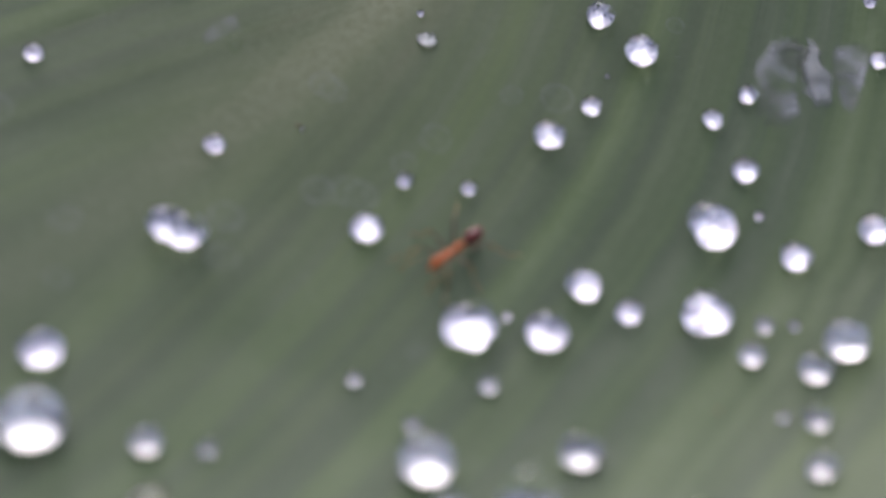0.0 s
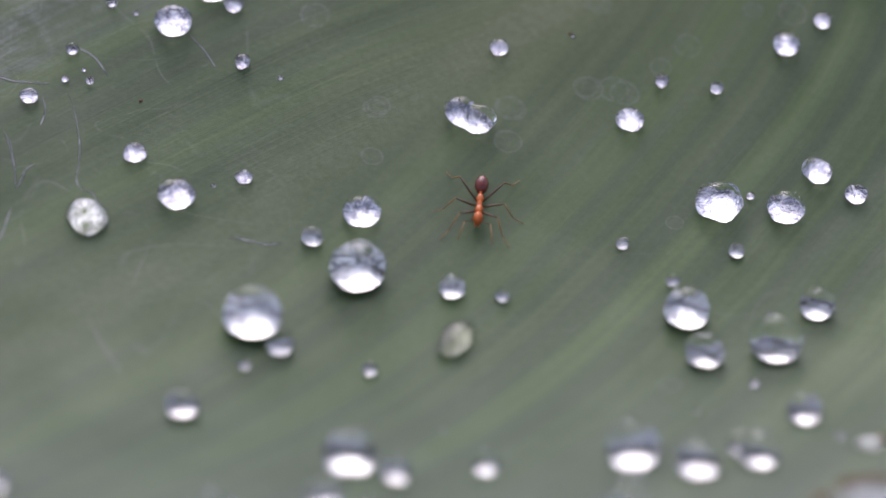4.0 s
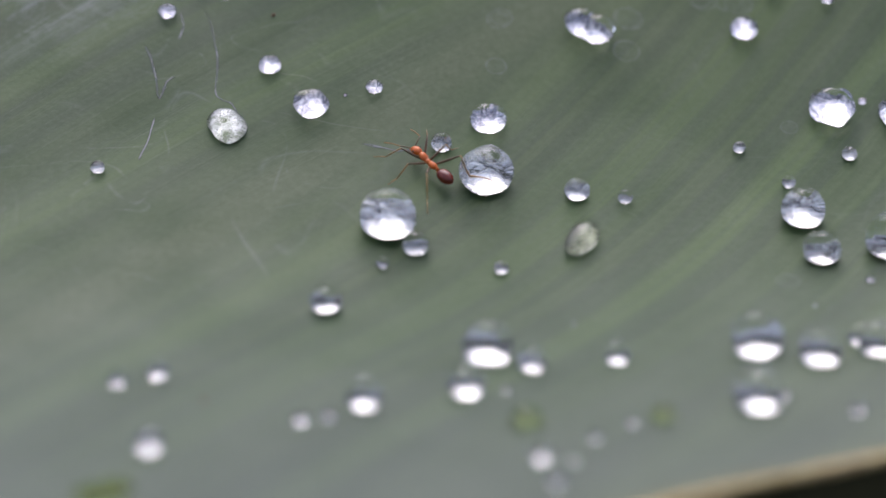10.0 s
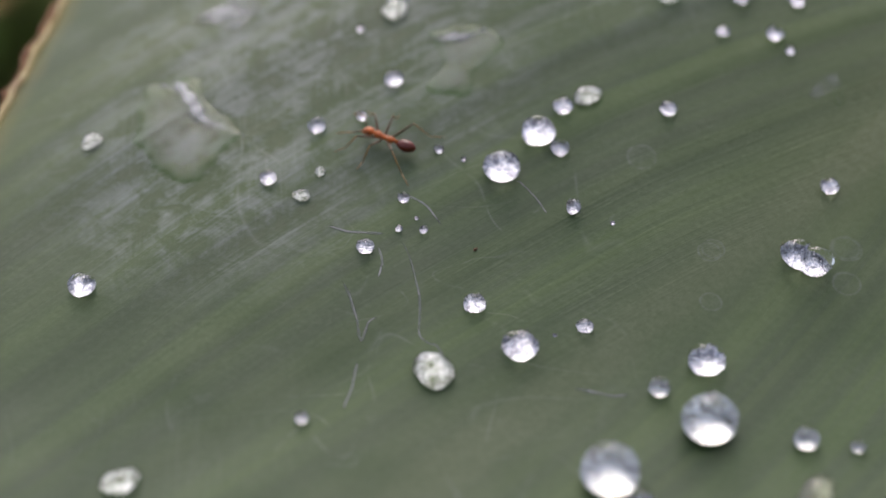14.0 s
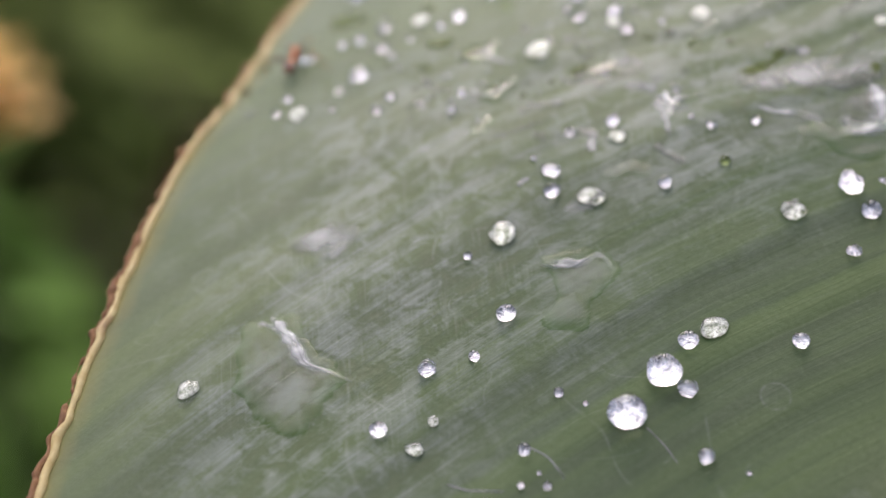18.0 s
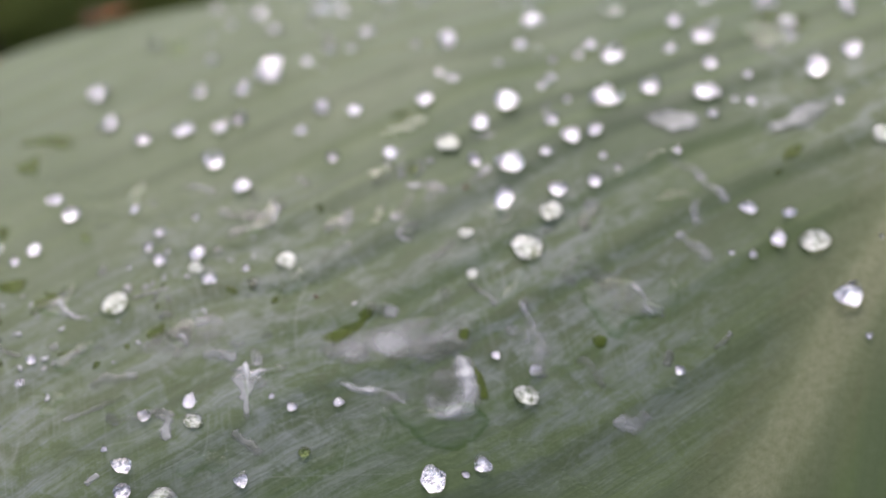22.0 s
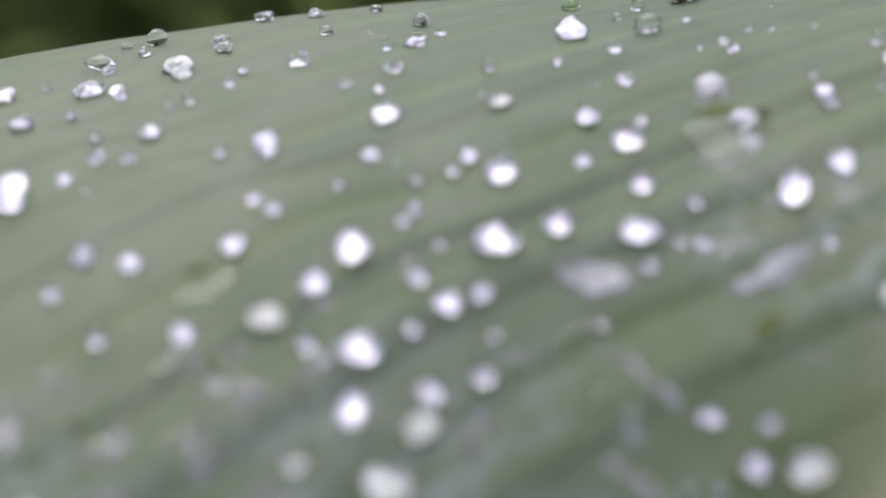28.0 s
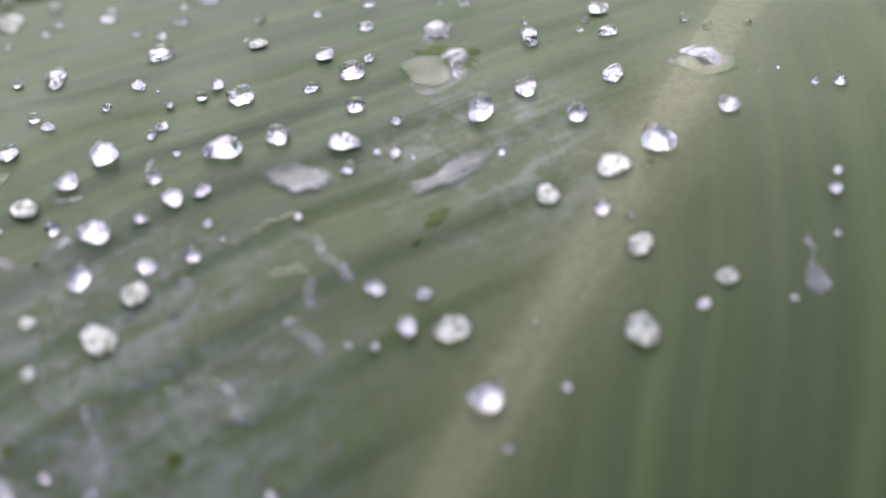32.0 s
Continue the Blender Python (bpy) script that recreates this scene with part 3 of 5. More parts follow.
    side = [q for p, q in zip(ring, loop) if p.x < -0.26 and 0.2 < p.y < 2.1]
    fine = [a.lerp(b, k / 4) for a, b in zip(side, side[1:]) for k in range(4)]
    out = TILT.to_3x3() @ Vector((-0.00046, 0.0, 0.00004))
    crust = []
    for q in fine:
        rag = noise.noise(q * 500) + 0.7 * noise.noise(q * 1500) + 0.6 * noise.noise(q * 90)
        crust.append((q + out * (1 + 0.5 * noise.noise(q * 900)), max(0.00003, 0.00025 + 0.00032 * rag)))
    tube(bm, [q for q, _ in crust], [r for _, r in crust], 9)
    part("torn_edge", bm, crust_mat, leaf, "dry brown torn edge")

    # the stalk, down to the ground
    base = surface(1.62, 2.26)
    points = spline([base + Vector((-0.006, -0.006, 0.0)), base + Vector((0.02, 0.03, -0.01)), base + Vector((0.05, 0.06, -0.1)), Vector((0.19, 0.25, 0.35)), Vector((0.2, 0.26, -0.02))], 10)
    part("petiole", tube(bmesh.new(), points, [0.0018 + 0.004 * i / len(points) for i in range(len(points))], 10), stem_mat, leaf, "smooth green leaf stalk")
    return leaf


build_leaf()


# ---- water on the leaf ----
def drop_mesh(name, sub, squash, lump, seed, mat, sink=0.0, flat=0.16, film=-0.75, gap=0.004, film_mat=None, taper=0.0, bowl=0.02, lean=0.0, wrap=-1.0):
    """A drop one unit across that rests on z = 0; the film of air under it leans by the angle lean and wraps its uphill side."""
    bm = bmesh.new()
    bmesh.ops.create_icosphere(bm, subdivisions=sub, radius=0.5)
    for v in bm.verts:
        k = 1 + lump * noise.noise(v.co * 2.2 + Vector((seed * 7.3, 1.0, 2.0)))
        v.co = Vector((v.co.x * k, v.co.y * k, v.co.z * k))
        # drawn out to a point at one end
        v.co.y *= 1 - taper * v.co.x
        v.co.x += taper * 0.35 * max(0.0, v.co.x) ** 2
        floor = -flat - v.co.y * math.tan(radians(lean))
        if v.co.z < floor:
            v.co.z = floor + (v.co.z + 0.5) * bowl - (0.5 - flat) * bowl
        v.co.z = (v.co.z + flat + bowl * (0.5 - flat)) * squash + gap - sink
    me = bpy.data.meshes.new(name)
    bm.to_mesh(me)
    bm.free()
    me.polygons.foreach_set("use_smooth", [True] * len(me.polygons))
    me.materials.append(mat)
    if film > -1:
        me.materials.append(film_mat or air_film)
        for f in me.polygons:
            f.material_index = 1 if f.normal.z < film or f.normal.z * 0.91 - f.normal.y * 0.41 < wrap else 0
    return me


ROUND = [drop_mesh("rain_drop", 4, q, l, i + 2, water, flat=f, film=-0.75, gap=0.02) for i, (q, l, f) in
         enumerate(((0.94, 0.10, 0.28), (0.90, 0.16, 0.26), (0.94, 0.20, 0.29), (0.90, 0.13, 0.31), (0.90, 0.26, 0.27)))]
BROAD = [drop_mesh("rain_drop", 4, 1.0, l, i + 2, water, flat=f, film=w, gap=0.01, film_mat=frost_film, bowl=0.36) for i, (l, f, w) in
         enumerate(((0.05, 0.12, -0.72), (0.07, 0.22, -0.80), (0.08, 0.16, -0.78), (0.06, 0.25, -0.82), (0.10, 0.14, -0.75)))]
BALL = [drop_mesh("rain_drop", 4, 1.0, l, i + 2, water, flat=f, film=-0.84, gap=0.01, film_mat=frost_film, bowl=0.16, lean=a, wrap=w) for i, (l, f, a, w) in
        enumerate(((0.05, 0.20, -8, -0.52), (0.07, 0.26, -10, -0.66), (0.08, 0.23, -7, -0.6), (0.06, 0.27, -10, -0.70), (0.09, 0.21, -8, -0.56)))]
TINY = [drop_mesh("rain_drop", 3, q, l, i + 9, water, flat=f, film=-0.6, gap=0.03) for i, (q, l, f) in enumerate(((0.96, 0.10, 0.26), (0.92, 0.20, 0.25), (0.92, 0.28, 0.24)))]
ODD = [drop_mesh("rain_drop", 4, q, l, i + 50, water, flat=f, film=-0.8, gap=0.02, taper=t) for i, (q, l, f, t) in
       enumerate(((0.76, 0.38, 0.28, 0.5), (0.70, 0.30, 0.30, 0.9), (0.80, 0.45, 0.26, 0.2), (0.72, 0.42, 0.28, 0.7), (0.78, 0.34, 0.30, 0.35), (0.68, 0.48, 0.26, 0.6)))]
FLAT = [drop_mesh("flat_drop", 4, 0.55, 0.22, i + 20, water, 0.0, flat=0.22, film=-0.7, gap=0.02, film_mat=pale_film) for i in range(4)]
TWIN = drop_mesh("rain_drop", 4, 0.92, 0.12, 3, water, flat=0.3, film=-0.8, gap=0.025)
for v in TWIN.vertices:
    v.co.y *= 0.95 - 0.22 * math.exp(-(v.co.x / 0.13) ** 2)
    v.co.z *= 1 - 0.16 * math.exp(-(v.co.x / 0.13) ** 2)
    v.co.x *= 1.2
PILL = drop_mesh("flat_drop", 4, 0.62, 0.14, 41, water, flat=0.2, film=-0.7, gap=0.02, film_mat=dim_film)
GREEN = [drop_mesh("flat_drop", 4, 0.78, 0.12, i + 30, green_water, flat=0.2, film=-0.7, gap=0.02, film_mat=mossy_film) for i in range(3)]
DROPS = []


def dew(x, y, size, kind="round"):
    """A drop of rain on the blade, size across in U."""
    i = len(DROPS)
    beaded = kind == "round" and (y < 0.45 and size > 0.013 or y < 0.15 and size > 0.007)
    y += (0.05 if beaded else 0.1 if kind in ("flat", "pill") and y < 0.7 else 0.3) * size
    if kind == "round":
        me = (ROUND if size > 0.02 else TINY)[i % 5 if size > 0.02 else i % 3]
        look_of = "big silvery round" if size > 0.045 else "round silvery" if size > 0.02 else "small bright"
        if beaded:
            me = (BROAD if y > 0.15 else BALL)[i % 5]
        label, stretch = f"{look_of} rain drop on the waxy leaf", (1, 1)
        if y > 0.95 and i % 4:
            me, stretch = ODD[(i * 5) % 6], (1.12, 0.94)
    elif kind == "oval":
        me, label, stretch = ROUND[1], "oval clear rain drop on the waxy leaf", (1.15, 0.72)
    elif kind == "pill":
        me, label, stretch = PILL, "oblong clear water drop lying on the leaf", (1.35, 0.72)
    elif kind == "twin":
        me, label, stretch = TWIN, "double rain drop run together on the leaf", (1.0, 0.85)
    elif kind == "green":
        me, label, stretch = GREEN[i % 3], "clear low rain drop showing green leaf", (1.05, 0.85)
    else:
        me, label, stretch = FLAT[i % 4], "flat clear rain drop spread on the leaf", (1.22, 1.0)
    ob = new("rain_drop", me)
    DROPS.append(ob)
    turn = {"oval": 62, "pill": 58, "twin": -30}.get(kind, (i * 67) % 360)
    if beaded and y < 0.15:
        turn = (i * 67) % 50 - 25
    # it rests on the highest spot of the blade under it
    m = stand(x, y, turn)
    back = m.inverted()
    lift = max((back @ surface(x + q * size * math.cos(a), y + q * size * math.sin(a), pleat(x + q * size * math.cos(a), y + q * size * math.sin(a))[0])).z
               for q, a in [(0, 0)] + [(0.38, k * math.tau / 8) for k in range(8)])
    m.translation += m.to_3x3().col[2] * lift
    if 0.013 < size < 0.02:
        size *= 0.95
    wide = 1.03 if beaded else 0.94
    tall = wide if beaded else 0.95 if size < 0.02 else 0.94 if y < 0.4 else 0.74 if y < 0.95 else 0.82
    ob.matrix_world = m @ Matrix.Diagonal((wide * size * U * stretch[0], wide * size * U * stretch[1], tall * size * U, 1))
    return tagged(ob, label, "water drop", "rain drops on the leaf")


dew(-0.182, 0.648, 0.0225)
dew(-0.064, 0.559, 0.0275)
dew(-0.020, 0.490, 0.0418)
dew(0.055, 0.526, 0.0205)
dew(-0.116, 0.467, 0.0469, "flat")
dew(-0.259, 0.407, 0.0158)
dew(0.125, 0.440, 0.0228)
dew(-0.016, 0.162, 0.0328)
dew(-0.216, 0.013, 0.0182)
dew(-0.179, 0.025, 0.0206)
dew(-0.178, -0.116, 0.0247)
dew(0.046, 0.243, 0.0138)
dew(0.172, 0.233, 0.0164)
dew(0.016, -0.043, 0.0322)
dew(-0.017, -0.069, 0.0132)
dew(-0.043, -0.074, 0.0164)
dew(0.114, -0.021, 0.0349)
dew(0.182, 0.027, 0.0289)
dew(0.267, 0.033, 0.0245)
dew(0.164, -0.098, 0.0316, "green")
dew(0.289, -0.106, 0.0263, "green")
dew(0.170, -0.161, 0.0201)
dew(0.177, -0.207, 0.0145)
dew(0.196, -0.170, 0.0127, "flat")
dew(0.408, 0.037, 0.0507)
dew(0.463, 0.006, 0.0410)
dew(0.381, -0.087, 0.0445)
dew(0.466, -0.115, 0.0144)
dew(0.512, 0.368, 0.0162)
dew(0.466, 0.428, 0.0150)
dew(0.591, 0.409, 0.0179)
dew(0.511, 0.044, 0.0240)
dew(-0.350, -0.016, 0.0227, "flat")
dew(0.182, 0.465, 0.0442)
dew(0.169, 0.382, 0.0596)
dew(0.055, 0.306, 0.0603)
dew(0.083, 0.270, 0.0275)
dew(0.270, 0.361, 0.0274)
dew(0.323, 0.351, 0.0167)
dew(0.265, 0.275, 0.0462, "pill")
dew(0.141, 0.054, 0.0490)
dew(0.523, 0.016, 0.0376)
dew(0.593, 0.109, 0.0353)
dew(0.596, 0.239, 0.0524)
dew(0.520, 0.235, 0.0405)
dew(0.515, 0.308, 0.0486)
dew(0.657, 0.307, 0.0373)
dew(0.584, 0.463, 0.0552)
dew(0.658, 0.454, 0.0453)
dew(0.707, 0.510, 0.0373)
dew(0.744, 0.476, 0.0281)
dew(0.817, 0.454, 0.0511)
dew(0.848, 0.411, 0.0241)
dew(0.871, 0.448, 0.0193)
dew(0.852, 0.559, 0.0541)
dew(0.902, 0.632, 0.0298)
dew(0.504, 0.600, 0.0337)
dew(0.551, 0.659, 0.0185)
dew(0.614, 0.645, 0.0172)
dew(0.737, 0.189, 0.0372, "green")
dew(0.501, -0.140, 0.0173)
dew(0.317, 0.600, 0.0551, "twin")
dew(0.633, 0.030, 0.0246, "flat")
dew(-0.135, 0.904, 0.0252)
dew(-0.231, 0.839, 0.0221)
dew(-0.177, 0.852, 0.0152)
dew(-0.291, 0.762, 0.0217)
dew(-0.253, 0.733, 0.0188, "flat")
dew(-0.230, 0.770, 0.0136, "flat")
dew(-0.134, 0.721, 0.0160)
dew(-0.017, 0.747, 0.0470)
dew(0.032, 0.799, 0.0436)
dew(0.065, 0.844, 0.0249)
dew(0.097, 0.859, 0.0292, "flat")
dew(0.055, 0.781, 0.0231)
dew(0.191, 0.834, 0.0222)
dew(0.061, 0.695, 0.0199)
dew(0.364, 0.713, 0.0231)
dew(0.275, 0.951, 0.0172)
dew(0.339, 0.939, 0.0230)
dew(0.353, 0.916, 0.0143)
dew(-0.444, 0.322, 0.0355, "flat")
dew(-0.503, 0.614, 0.0332)
dew(0.601, 0.830, 0.0192, "flat")
dew(0.792, 0.837, 0.0330)
dew(0.827, 0.787, 0.0387)
dew(0.760, 0.731, 0.0225)
dew(0.708, 0.695, 0.0338)
dew(0.884, 0.701, 0.0238)
dew(0.928, 0.727, 0.0217)
dew(0.925, 0.518, 0.0330)
dew(0.901, 0.380, 0.0304)
dew(1.013, 0.538, 0.0347)
dew(0.883, 0.315, 0.0254)
dew(0.863, 0.244, 0.0278)
dew(1.090, 0.826, 0.0164)
dew(1.079, 0.750, 0.0210)
dew(0.940, 0.407, 0.0418)
dew(-0.127, 1.023, 0.0330, "flat")
dew(-0.060, 1.117, 0.0220)
dew(-0.062, 1.083, 0.0218)
dew(0.074, 1.076, 0.0189)
dew(-0.029, 1.182, 0.0150)
dew(0.026, 1.193, 0.0180)
dew(0.027, 1.163, 0.0209, "flat")
dew(0.199, 1.161, 0.0134)
dew(0.292, 1.041, 0.0319)
dew(0.352, 1.053, 0.0205)
dew(0.307, 1.001, 0.0259)
dew(0.374, 0.993, 0.0202)
dew(0.217, 1.012, 0.0273, "flat")
dew(-0.505, 0.857, 0.0250, "flat")
dew(0.419, 1.129, 0.0270, "flat")
dew(0.150, 1.101, 0.0161, "green")
dew(-0.289, 1.658, 0.0185)
dew(-0.120, 1.579, 0.0202)
dew(-0.098, 1.534, 0.0251)
dew(-0.147, 1.483, 0.0204)
dew(-0.053, 1.839, 0.0244)
dew(-0.041, 1.730, 0.0227)
dew(0.003, 1.673, 0.0231)
dew(0.057, 1.674, 0.0254)
dew(0.107, 1.663, 0.0238)
dew(0.137, 1.691, 0.0140)
dew(0.093, 1.585, 0.0300)
dew(0.125, 1.522, 0.0236)
dew(0.183, 1.774, 0.0334)
dew(-0.017, 1.522, 0.0132)
dew(0.087, 1.790, 0.0160, "flat")
dew(0.211, 1.623, 0.0152)
dew(0.247, 1.677, 0.0171)
dew(0.286, 1.644, 0.0215)
dew(0.245, 1.552, 0.0172)
dew(0.320, 1.537, 0.0187)
dew(0.395, 1.534, 0.0285, "flat")
dew(0.443, 1.565, 0.0250)
dew(0.423, 1.498, 0.0186)
dew(0.465, 1.475, 0.0341)
dew(0.381, 1.639, 0.0224)
dew(0.427, 1.682, 0.0157)
dew(0.411, 1.706, 0.0174)
dew(0.486, 1.598, 0.0338)
dew(0.536, 1.551, 0.0168)
dew(0.516, 1.490, 0.0165)
dew(0.447, 1.415, 0.0321, "oval")
dew(0.389, 1.375, 0.0172, "flat")
dew(0.386, 1.312, 0.0156, "flat")
dew(0.459, 1.333, 0.0372, "flat")
dew(-0.003, 1.444, 0.0144)
dew(0.013, 1.466, 0.0174)
dew(0.009, 1.417, 0.0171)
dew(0.058, 1.417, 0.0200)
dew(0.052, 1.393, 0.0184, "flat")
dew(0.067, 1.368, 0.0183)
dew(-0.051, 1.353, 0.0322, "flat")
dew(-0.081, 1.487, 0.0160, "green")
dew(-0.199, 1.498, 0.0234, "flat")
dew(-0.249, 1.499, 0.0249, "oval")
dew(-0.310, 1.495, 0.0132)
dew(-0.284, 1.485, 0.0176)
dew(-0.255, 1.445, 0.0202)
dew(-0.357, 1.472, 0.0249, "oval")
dew(-0.288, 1.385, 0.0256)
dew(-0.386, 1.377, 0.0128)
dew(-0.400, 1.346, 0.0156)
dew(-0.371, 1.330, 0.0239, "flat")
dew(-0.315, 1.361, 0.0156, "flat")
dew(-0.248, 1.320, 0.0139)
dew(-0.267, 1.294, 0.0152)
dew(-0.016, 1.066, 0.0288, "flat")
dew(0.435, 1.164, 0.0151)
dew(0.165, 1.376, 0.0241, "flat")
dew(0.345, 1.501, 0.0156, "green")
dew(0.553, 1.643, 0.0150)
dew(0.553, 1.510, 0.0231)
dew(0.584, 1.514, 0.0188)
dew(0.565, 1.423, 0.0198)
dew(0.516, 1.420, 0.0211)
dew(0.501, 1.383, 0.0278, "flat")
dew(0.149, 1.770, 0.0146)
dew(0.110, 1.874, 0.0231)
dew(0.240, 1.801, 0.0170)
dew(0.274, 1.827, 0.0195)
dew(0.331, 1.862, 0.0213)
dew(0.393, 1.798, 0.0154)
dew(0.436, 1.781, 0.0223)
dew(0.562, 1.802, 0.0294)
dew(0.533, 1.739, 0.0182)
dew(0.601, 1.687, 0.0150)
dew(0.621, 1.703, 0.0173)
dew(0.644, 1.668, 0.0290)
dew(0.613, 1.571, 0.0375)
dew(0.676, 1.580, 0.0276)
dew(0.746, 1.549, 0.0303)
dew(0.742, 1.512, 0.0172)
dew(0.796, 1.526, 0.0144)
dew(0.773, 1.680, 0.0308)
dew(0.797, 1.716, 0.0145)
dew(0.748, 1.733, 0.0221)
dew(0.725, 1.667, 0.0172)
dew(0.767, 1.616, 0.0229)
dew(0.806, 1.578, 0.0132)
dew(0.900, 1.565, 0.0381, "oval")
dew(0.957, 1.596, 0.0282)
dew(1.001, 1.536, 0.0249)
dew(1.057, 1.599, 0.0247)
dew(0.984, 1.695, 0.0199)
dew(1.074, 1.690, 0.0201)
dew(1.078, 1.796, 0.0176)
dew(1.075, 1.466, 0.0362)
dew(1.019, 1.444, 0.0345, "flat")
dew(0.942, 1.423, 0.0255, "flat")
dew(0.993, 1.393, 0.0198)
dew(1.021, 1.337, 0.0266, "flat")
dew(1.164, 1.510, 0.0222)
dew(1.167, 1.601, 0.0228, "flat")
dew(1.167, 1.698, 0.0125)
dew(0.742, 1.343, 0.0192)
dew(0.791, 1.324, 0.0178)
dew(0.767, 1.288, 0.0217)
dew(0.811, 1.274, 0.0340, "flat")
dew(0.832, 1.192, 0.0334)
dew(0.999, 1.234, 0.0356, "flat")
dew(1.098, 1.281, 0.0210, "flat")
dew(0.884, 1.755, 0.0326, "flat")
dew(0.806, 1.794, 0.0180)
dew(0.677, 1.792, 0.0202, "flat")
dew(-0.038, 1.745, 0.0200)
dew(0.027, 1.994, 0.0232)
dew(0.064, 1.944, 0.0304, "green")
dew(0.191, 1.799, 0.0360)
dew(0.304, 1.818, 0.0145)
dew(0.277, 1.878, 0.0133)
dew(0.258, 1.941, 0.0136)
dew(0.206, 1.942, 0.0212)
dew(0.312, 1.966, 0.0153)
dew(0.379, 1.925, 0.0151)
dew(0.438, 1.798, 0.0246)
dew(0.505, 1.979, 0.0232)
dew(0.594, 1.914, 0.0197)
dew(0.687, 1.874, 0.0166)
dew(0.633, 1.977, 0.0202)
dew(0.538, 1.895, 0.0150)
dew(0.985, 1.710, 0.0206)
dew(0.116, 1.980, 0.0160)
dew(0.280, 1.999, 0.0307)
dew(0.192, 2.031, 0.0281)
dew(0.133, 2.122, 0.0207)
dew(0.133, 2.187, 0.0157)
dew(0.335, 2.150, 0.0155)
dew(0.352, 2.107, 0.0152)
dew(0.307, 2.057, 0.0164)
dew(0.238, 2.040, 0.0126)
dew(0.149, 2.011, 0.0147)
dew(0.382, 2.000, 0.0249, "flat")
dew(0.436, 2.064, 0.0195)
dew(0.657, 2.054, 0.0196)
dew(0.568, 1.865, 0.0140)
dew(0.821, 1.867, 0.0172)
dew(0.793, 1.929, 0.0364)
dew(0.889, 1.991, 0.0195)
dew(0.932, 1.850, 0.0129)
dew(0.932, 1.826, 0.0143)
dew(1.076, 1.746, 0.0226)
dew(1.135, 1.835, 0.0234)
dew(1.159, 1.794, 0.0189)
dew(0.302, 2.079, 0.0293)
dew(0.311, 1.986, 0.0205)
dew(0.370, 2.143, 0.0273)
dew(0.438, 2.104, 0.0202)
dew(0.381, 2.026, 0.0364, "flat")
dew(0.560, 2.180, 0.0181)
dew(0.553, 2.074, 0.0173)
dew(0.502, 2.190, 0.0252)
dew(0.698, 2.272, 0.0190)
dew(0.632, 2.169, 0.0167)
dew(0.607, 1.997, 0.0129)
dew(0.638, 1.991, 0.0180)
dew(0.661, 2.073, 0.0200)
dew(0.825, 2.032, 0.0225, "green")
dew(0.872, 1.911, 0.0301)
dew(0.949, 2.008, 0.0395)
dew(1.052, 2.048, 0.0163)
dew(0.767, 2.265, 0.0146)
dew(1.295, 1.525, 0.0170)
dew(1.238, 1.366, 0.0149)
dew(-0.287, 1.644, 0.0216)
dew(-0.055, 1.829, 0.0308)
dew(0.133, 1.673, 0.0216)
dew(0.245, 1.664, 0.0201)
dew(-0.309, 1.484, 0.0132)
dew(-0.173, 1.470, 0.0131)
dew(0.086, 1.771, 0.0223)
dew(0.142, 1.750, 0.0190)


FINE = bmesh.new()


def bead(x, y, size):
    """One of the fine droplets; the smallest cannot be told apart."""
    if size > 0.0045:
        return dew(x, y, size)
    m = stand(x, y, 0, pleat(x, y)[0] + size * U * 0.46) @ Matrix.Diagonal((1, 1, 0.92, 1))
    bmesh.ops.create_icosphere(FINE, subdivisions=2, radius=size * U / 2, matrix=m)


bead(0.456, 0.734, 0.0046)
bead(0.866, 0.791, 0.0037)
bead(0.236, 0.123, 0.0049)
bead(0.260, 0.137, 0.0031)
bead(0.152, -0.021, 0.0079)
bead(0.260, -0.107, 0.0120)
bead(0.222, -0.130, 0.0108)
bead(0.491, 0.139, 0.0056)
bead(0.506, 0.137, 0.0038)
bead(0.021, 0.521, 0.0050)
bead(0.562, 0.184, 0.0114)
bead(0.624, 0.490, 0.0102)
bead(0.903, 0.583, 0.0107)
bead(0.613, 0.061, 0.0087)
bead(0.408, -0.073, 0.0119)
bead(-0.088, 0.794, 0.0123)
bead(-0.060, 0.779, 0.0068)
bead(-0.142, 0.679, 0.0092)
bead(-0.114, 0.675, 0.0105)
bead(-0.121, 0.695, 0.0053)
bead(0.104, 0.677, 0.0060)
bead(0.600, 0.868, 0.0085)
bead(0.900, 0.443, 0.0100)
bead(0.854, 0.326, 0.0106)
bead(0.785, 0.773, 0.0048)
bead(-0.172, 1.001, 0.0114)
bead(0.144, 1.164, 0.0119)
bead(0.122, 1.184, 0.0075)
bead(0.330, 1.049, 0.0088)
bead(0.020, 1.434, 0.0072)
bead(-0.030, 1.418, 0.0057)
bead(-0.243, 1.421, 0.0115)
bead(-0.216, 1.454, 0.0101)
bead(-0.235, 1.387, 0.0085)
bead(-0.269, 1.387, 0.0057)
bead(-0.171, 1.262, 0.0123)
bead(-0.156, 1.294, 0.0124)
bead(-0.325, 1.324, 0.0098)
bead(-0.078, 1.148, 0.0080)
bead(0.393, 1.193, 0.0110)
bead(0.113, 1.379, 0.0085)
bead(0.312, 1.525, 0.0071)
bead(0.368, 1.516, 0.0057)
bead(-0.250, 1.541, 0.0086)
bead(-0.284, 1.500, 0.0099)
bead(0.060, 1.485, 0.0098)
bead(0.564, 1.592, 0.0104)
bead(0.493, 1.702, 0.0122)
bead(0.585, 1.469, 0.0100)
bead(0.598, 1.444, 0.0071)
bead(0.455, 1.374, 0.0041)
bead(0.563, 1.683, 0.0104)
